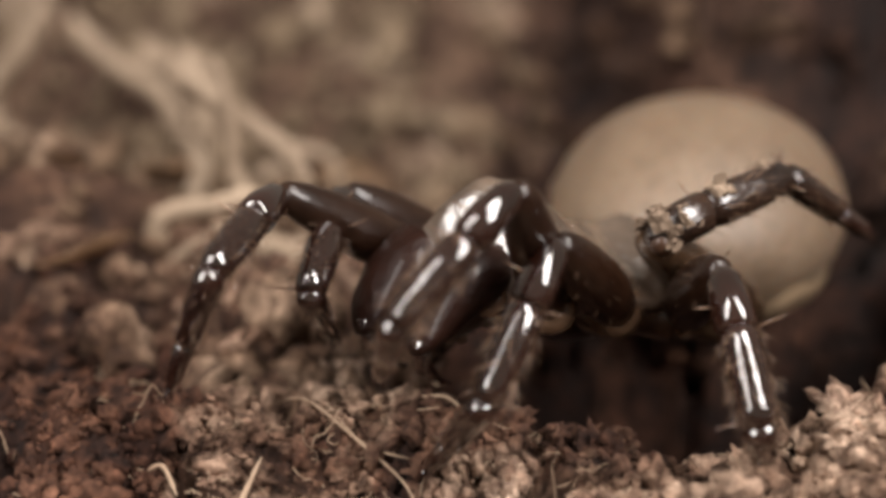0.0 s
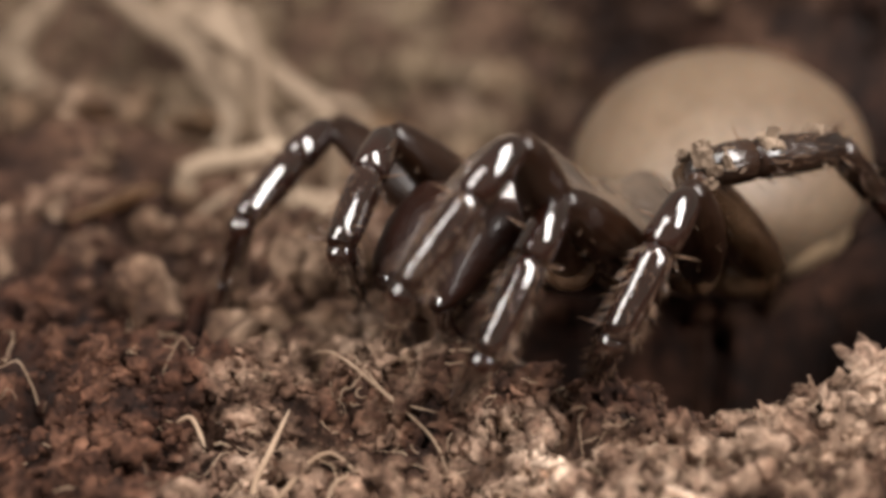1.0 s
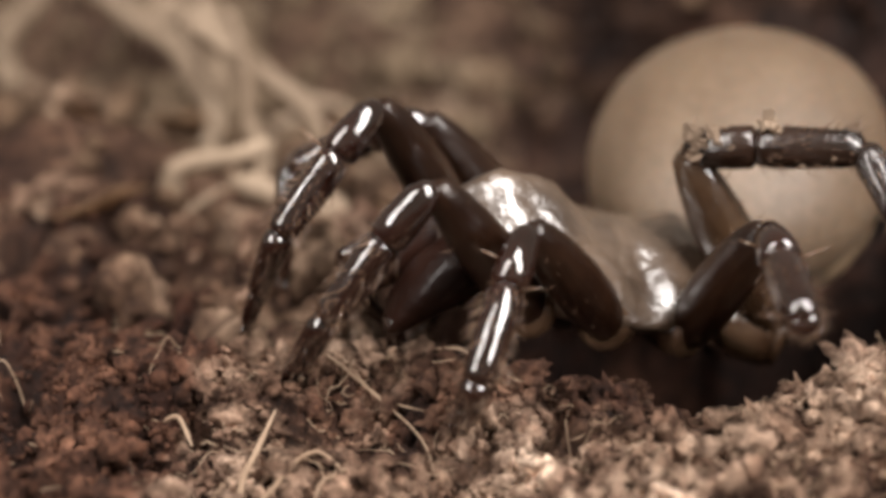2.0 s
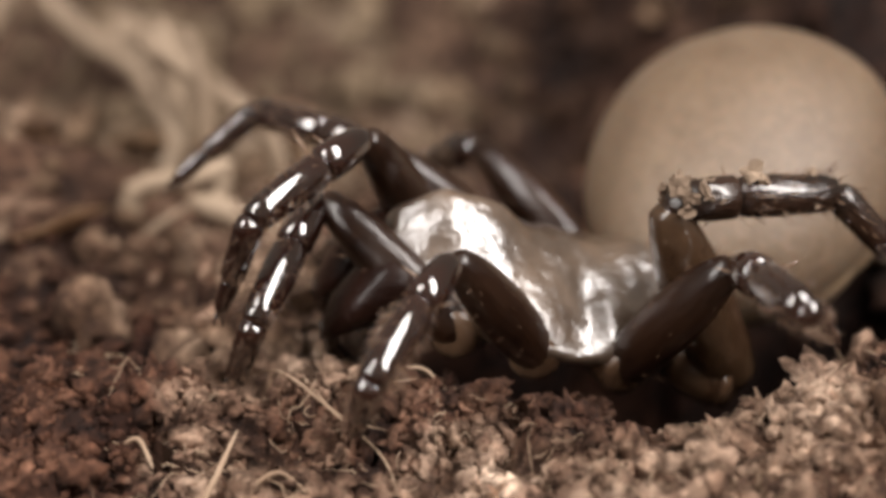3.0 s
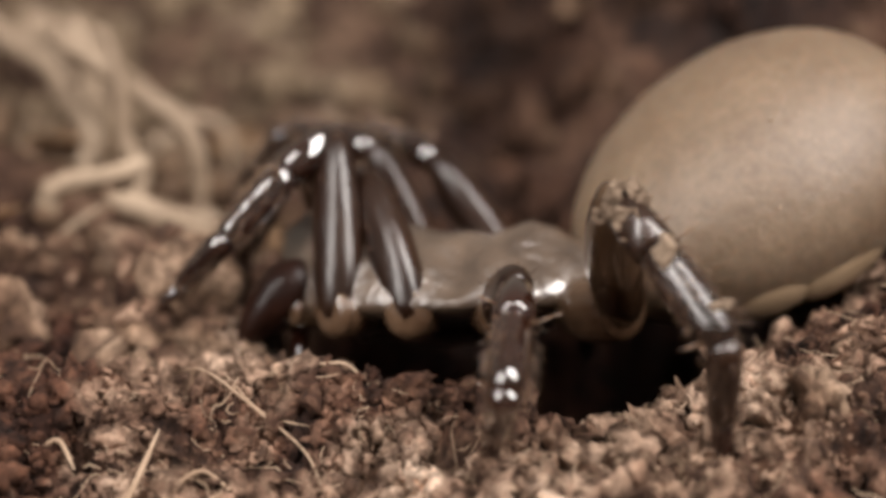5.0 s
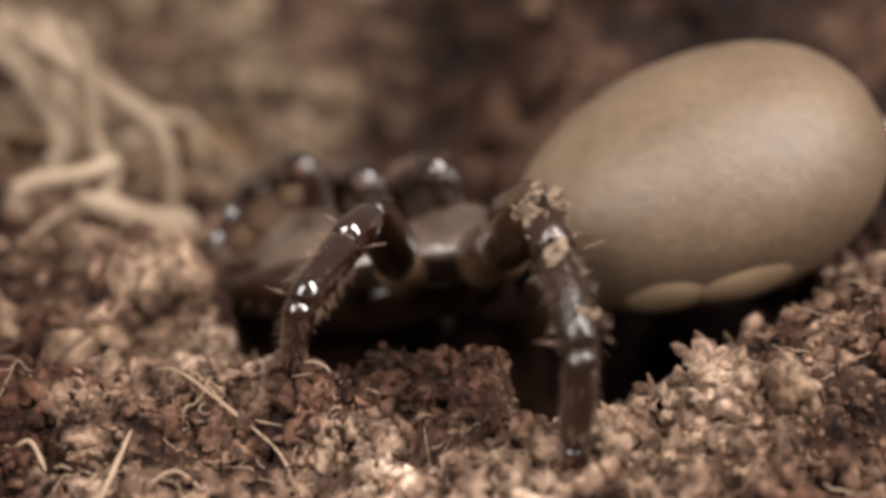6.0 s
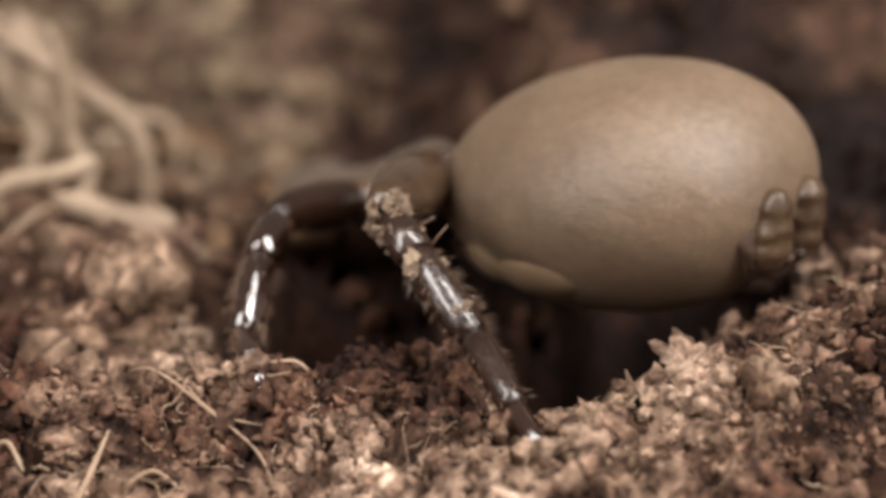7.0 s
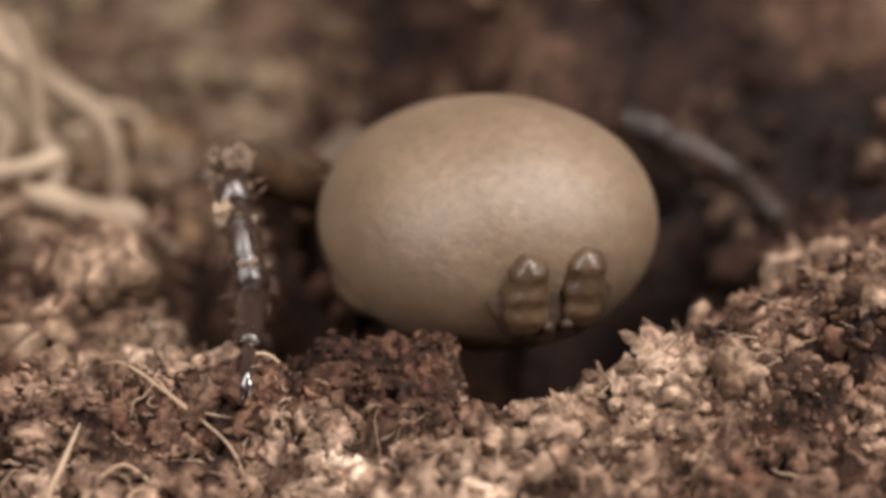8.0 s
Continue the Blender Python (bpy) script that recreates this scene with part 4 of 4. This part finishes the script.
LEGS["l4", "knee"] = ((0, 0.72, 48.81, 6.03), (0.5, 0.87, 48.92, 6.42), (1, 0.97, 49.08, 6.65), (2.5, 1.8, 52.07, 6.24), (3, 1.99, 48.3, 6.37), (3.5, 2.06, 47.27, 6.22), (4, 2.34, 46.92, 6.47), (5.5, 2.62, 45.0, 6.96), (6, 1.24, 46.03, 6.73), (6.5, -0.39, 46.66, 6.83), (7, -2.78, 49.69, 5.4), (7.3, -3.38, 50.71, 5.56), (7.5, -5.88, 53.3, 7.34), (8, -7.11, 53.55, 5.7))
LEGS["l4", "ankle"] = ((0, 4.88, 51.97, 7.38), (0.5, 5.43, 51.68, 7.29), (1, 5.62, 51.81, 6.94), (2.5, 6.72, 50.07, 7.23), (3, 7.1, 50.04, 6.44), (3.5, 7.22, 48.87, 6.24), (4, 7.45, 48.61, 6.01), (5.5, 3.18, 40.23, 4.49), (6, 2.37, 41.51, 4.0), (6.5, 1.42, 42.46, 3.96), (7, 0.05, 46.13, 2.49), (7.3, -0.47, 48.16, 1.79), (7.5, -4.09, 49.12, 4.43), (8, -6.01, 49.36, 2.47))
LEGS["l4", "tip"] = ((0, 8.11, 54.4, 4.79), (0.5, 8.1, 54.32, 4.3), (1, 8.02, 54.38, 3.67), (2.5, 8.79, 46.7, 4.52), (3, 10.39, 50.77, 3.02), (3.5, 10.29, 49.56, 2.62), (4, 11.0, 48.75, 2.79), (5.5, 3.01, 41.03, -0.24), (6, 2.17, 41.71, -0.79), (6.5, 2.05, 41.86, -0.76), (7, 2.07, 42.32, 0.37), (7.3, 1.56, 45.07, -1.27), (7.5, -3.32, 44.44, 3.69), (8, -5.76, 44.76, 1.12))
LEGS["rp", "knee"] = ((0, -8.15, 51.39, 2.37), (0.5, -8.36, 51.34, 2.3), (1, -8.35, 51.33, 2.27), (2.5, -7.88, 48.31, 4.44), (3, -9.19, 54.67, 2.9), (3.5, -10.14, 54.58, 2.64), (4, -10.23, 54.92, 2.43), (5.5, -8.5, 58.83, -2.63), (6, -10.47, 60.49, -3.15), (6.5, -10.5, 63.03, -2.88), (7, -8.68, 67.36, -2.88), (7.5, -5.5, 71.06, -2.49), (8, -4.19, 73.0, -2.57))
LEGS["rp", "ankle"] = ((0, -9.15, 53.76, -0.14), (0.5, -9.37, 53.71, -0.22), (1, -9.35, 53.7, -0.25), (2.5, -9.23, 50.67, 2.08), (3, -10.47, 57.1, 0.58), (3.5, -11.46, 57.0, 0.32), (4, -11.55, 57.16, -0.06), (5.5, -9.04, 55.3, -2.16), (6, -12.56, 61.68, -5.82), (6.5, -12.38, 64.52, -5.56), (7, -10.44, 69.01, -5.55), (7.5, -6.8, 73.06, -5.19), (8, -4.99, 75.28, -5.24))
LEGS["rp", "tip"] = ((0, -9.34, 56.04, -2.09), (0.5, -9.56, 55.98, -2.17), (1, -9.55, 55.97, -2.2), (2.5, -9.61, 52.55, -0.23), (3, -11.01, 58.58, -1.97), (3.5, -12.03, 58.45, -2.24), (4, -12.17, 58.81, -2.49), (5.5, -9.21, 57.35, -4.35), (6, -9.99, 60.83, -7.1), (6.5, -9.94, 63.35, -6.85), (7, -8.11, 67.57, -6.78), (7.5, -4.93, 71.09, -6.47), (8, -3.6, 72.92, -6.47))
LEGS["r1", "knee"] = ((0, -10.61, 47.69, 7.35), (0.5, -10.58, 47.61, 7.54), (1, -11.22, 54.28, 6.44), (2.5, -6.44, 48.77, 7.38), (3, -7.46, 49.57, 7.88), (3.5, -7.69, 49.9, 7.87), (4, -9.54, 57.27, 6.09), (5.5, -6.53, 54.43, 4.6), (6, -6.9, 58.93, 4.42), (6.5, -9.55, 59.86, 3.46), (7, -9.42, 67.99, -2.8), (7.5, -6.05, 71.86, -2.31), (8, -4.5, 73.9, -2.44))
LEGS["r1", "ankle"] = ((0, -11.48, 42.85, 6.43), (0.5, -11.62, 42.78, 6.73), (1, -13.41, 50.38, 4.2), (2.5, -10.0, 45.81, 5.5), (3, -10.29, 45.76, 6.29), (3.5, -10.39, 45.7, 7.61), (4, -12.34, 53.13, 5.95), (5.5, -8.86, 57.81, 1.75), (6, -9.72, 62.61, 2.54), (6.5, -12.29, 63.51, 1.42), (7, -13.18, 71.06, -3.99), (7.5, -8.9, 75.79, -3.5), (8, -6.49, 78.34, -3.59))
LEGS["r1", "tip"] = ((0, -13.1, 43.62, 2.52), (0.5, -13.06, 43.84, 2.82), (1, -14.7, 51.37, 0.22), (2.5, -11.73, 47.49, 1.94), (3, -11.79, 47.51, 2.66), (3.5, -12.18, 47.38, 4.08), (4, -14.06, 55.07, 2.52), (5.5, -9.82, 60.74, -1.25), (6, -10.43, 58.48, 1.57), (6.5, -12.47, 59.28, 0.67), (7, -15.73, 73.62, -6.33), (7.5, -10.69, 78.89, -5.88), (8, -7.49, 81.77, -5.98))
LEGS["r2", "knee"] = ((0, -9.05, 50.43, 6.7), (0.5, -9.45, 50.46, 6.44), (1, -8.54, 50.26, 7.25), (2.5, -6.91, 53.25, 7.02), (3, -7.79, 53.62, 6.48), (3.5, -7.75, 53.33, 6.67), (4, -5.51, 58.53, 5.68), (5.5, -5.19, 57.32, 4.62), (6, -4.6, 58.21, 4.11), (6.5, -6.15, 59.23, 4.05), (7, -6.3, 67.17, -2.15), (7.5, -3.29, 70.16, -1.66), (8, -2.29, 71.54, -1.85))
LEGS["r2", "ankle"] = ((0, -9.37, 45.89, 4.88), (0.5, -10.06, 45.79, 5.09), (1, -9.36, 46.12, 4.77), (2.5, -11.46, 55.03, 6.66), (3, -12.17, 55.64, 7.35), (3.5, -12.31, 55.08, 6.33), (4, -9.3, 61.63, 5.43), (5.5, -8.55, 60.85, 5.08), (6, -7.01, 62.23, 2.69), (6.5, -8.51, 62.68, 1.5), (7, -9.51, 70.51, -3.74), (7.5, -5.74, 74.12, -3.2), (8, -3.94, 75.89, -3.39))
LEGS["r2", "tip"] = ((0, -9.22, 48.91, 2.41), (0.5, -9.63, 48.67, 2.5), (1, -9.24, 48.99, 2.14), (2.5, -13.71, 53.6, 3.81), (3, -15.05, 54.65, 4.91), (3.5, -14.58, 55.34, 3.17), (4, -11.86, 59.48, 3.42), (5.5, -10.49, 63.0, 2.46), (6, -7.48, 58.54, 1.54), (6.5, -8.9, 58.9, 0.62), (7, -11.88, 72.64, -5.99), (7.5, -7.47, 76.75, -5.5), (8, -5.03, 78.86, -5.66))
LEGS["r3", "knee"] = ((0, -8.11, 57.79, 1.09), (0.5, -8.34, 57.72, 1.03), (1, -8.33, 57.73, 1.0), (2.5, -5.75, 57.73, 4.35), (3, -4.73, 58.31, 5.53), (3.5, -3.54, 59.97, 4.27), (4, -3.3, 59.06, 4.83), (5.5, -3.21, 58.28, 4.57), (6, -1.99, 56.92, 4.84), (6.5, -2.14, 64.71, 2.9), (7, -1.82, 68.3, 1.2), (7.5, 1.0, 69.84, 1.63), (8, 1.71, 70.1, 1.24))
LEGS["r3", "ankle"] = ((0, -10.37, 61.0, -1.67), (0.5, -10.61, 60.91, -1.75), (1, -10.6, 60.92, -1.78), (2.5, -8.14, 61.66, 2.98), (3, -7.24, 61.97, 3.72), (3.5, -6.36, 63.68, 3.11), (4, -5.95, 62.72, 3.22), (5.5, -5.86, 62.2, 5.36), (6, -3.82, 60.98, 3.04), (6.5, -4.17, 68.25, 0.37), (7, -3.11, 71.97, -1.61), (7.5, 0.71, 73.7, -1.2), (8, 2.31, 73.94, -1.58))
LEGS["r3", "tip"] = ((0, -11.36, 63.85, -4.45), (0.5, -11.61, 63.76, -4.53), (1, -11.59, 63.75, -4.57), (2.5, -10.42, 63.88, 0.4), (3, -9.57, 63.97, 1.0), (3.5, -8.39, 66.17, 0.57), (4, -8.05, 64.99, 0.53), (5.5, -7.73, 64.72, 2.72), (6, -4.89, 63.5, -0.01), (6.5, -4.89, 64.35, -0.68), (7, -6.02, 71.69, -4.49), (7.5, -2.13, 74.24, -4.11), (8, -0.39, 75.07, -4.45))
LEGS["r4", "knee"] = ((0, -2.68, 64.7, 3.43), (0.5, -2.89, 64.67, 3.42), (1, -2.89, 64.67, 3.42), (2.5, 3.27, 63.74, 2.93), (3, 3.88, 63.25, 3.23), (3.5, 3.78, 62.59, 2.9), (4, 4.96, 61.87, 2.58), (5.5, 7.22, 62.99, 1.83), (6, 7.14, 63.02, 1.44), (6.5, 6.62, 63.1, 2.17), (7, 7.83, 65.96, 2.86), (7.5, 8.44, 66.32, 4.35), (8, 7.2, 65.82, 4.26))
LEGS["r4", "ankle"] = ((0, -1.71, 69.72, 1.7), (0.5, -1.93, 69.66, 1.61), (1, -1.93, 69.66, 1.61), (2.5, 6.7, 67.51, 1.14), (3, 7.62, 66.7, 1.43), (3.5, 7.77, 65.77, 1.13), (4, 9.27, 64.59, 0.79), (5.5, 12.18, 64.34, 0.17), (6, 12.04, 61.01, 0.41), (6.5, 11.56, 61.55, 0.63), (7, 12.76, 64.5, 1.21), (7.5, 12.97, 64.37, 2.14), (8, 11.99, 64.39, 2.21))
LEGS["r4", "tip"] = ((0, -0.5, 71.08, -2.74), (0.5, -0.81, 71.01, -2.86), (1, -0.81, 71.01, -2.86), (2.5, 8.47, 68.05, -3.29), (3, 9.46, 67.14, -2.98), (3.5, 9.64, 66.05, -3.28), (4, 11.19, 64.69, -3.61), (5.5, 13.47, 61.26, -3.28), (6, 13.83, 59.96, -3.92), (6.5, 13.33, 59.91, -3.51), (7, 14.43, 62.89, -2.99), (7.5, 13.77, 60.11, 0.08), (8, 14.12, 60.6, 0.17))



def at_time(rows, t):
    """Smooth value between rows of (seconds, values...)."""
    times = [r[0] for r in rows]
    vals = [np.array(r[1:], float) for r in rows]
    if t <= times[0]:
        return vals[0]
    for k in range(len(rows) - 1):
        if t <= times[k + 1]:
            h = times[k + 1] - times[k]
            s = (t - times[k]) / h

            def slope(j):
                if j == 0 or j == len(rows) - 1:
                    return vals[j] * 0
                a = (vals[j] - vals[j - 1]) / (times[j] - times[j - 1])
                b = (vals[j + 1] - vals[j]) / (times[j + 1] - times[j])
                return np.where(a * b > 0, 2 * a * b / np.where(np.abs(a + b) < 1e-9, 1, a + b), 0)

            m0, m1 = slope(k) * h, slope(k + 1) * h
            return (2 * s ** 3 - 3 * s ** 2 + 1) * vals[k] + (s ** 3 - 2 * s ** 2 + s) * m0 + (3 * s ** 2 - 2 * s ** 3) * vals[k + 1] + (s ** 3 - s ** 2) * m1
    return vals[-1]


def aim(start, end, up):
    """Pose in millimetres with +Y from start to end and +Z near up."""
    y = (end - start).normalized()
    x = y.cross(up)
    if x.length < 1e-3:
        x = y.cross(Vector((0, 1, 0.2)))
    x.normalize()
    m = Matrix((x, y, x.cross(y))).transposed().to_4x4()
    m.translation = start
    return m


def reach(start, toward, length):
    return start + (toward - start).normalized() * length


def in_metres(m):
    m = m.copy()
    m.translation = m.translation * MM
    return m


def motions():
    keys = {spider: [], ABDO: []}
    for trio in SEGMENTS.values():
        for ob in trio:
            keys[ob] = []
    for k in range(0, 81):
        t = k / 10
        x, y, z, heading, tip, roll = at_time(BODY, t)
        here = Matrix.Translation((x, y, z)) @ Euler((radians(tip), radians(roll), radians(heading))).to_matrix().to_4x4()
        back = here.inverted()
        keys[spider].append((t, in_metres(here)))
        centre = Vector(at_time(ABDOMEN, t))
        waist = Vector((x, y, z))
        centre = reach(waist, centre, 6.9)
        keys[ABDO].append((t, in_metres(back @ aim(centre, waist + (waist - centre), Vector((0, 0, 1))))))
        for leg, (femur, tibia, meta) in SEGMENTS.items():
            side = -1 if leg[0] == "l" else 1
            hx, hy = HIPS[leg[1]]
            f, pt, mt = LENGTHS[leg[1]]
            hip = here @ Vector((side * hx, hy, HIP_Z))
            knee = reach(hip, Vector(at_time(LEGS[leg, "knee"], t)), f)
            ankle = reach(knee, Vector(at_time(LEGS[leg, "ankle"], t)), pt)
            tip_at = reach(ankle, Vector(at_time(LEGS[leg, "tip"], t)), mt)
            up = (knee - (hip + tip_at) / 2).normalized() + Vector((0, 0, 0.3))
            keys[femur].append((t, in_metres(back @ aim(hip, knee, up))))
            keys[tibia].append((t, in_metres(back @ aim(knee, ankle, up))))
            keys[meta].append((t, in_metres(back @ aim(ankle, tip_at, up))))
    for ob, rows in keys.items():
        walk(ob, rows)
    # the hind legs shove soil up on to the lip
    walk(HEAP, [(t, mpose(0, 0, z)) for t, z in ((0, -1.5), (2.3, -1.5), (4.2, -1.3), (5.3, -0.95), (5.6, -0.65), (6.0, -0.15), (6.5, 0.0), (8.0, 0.0))])


motions()
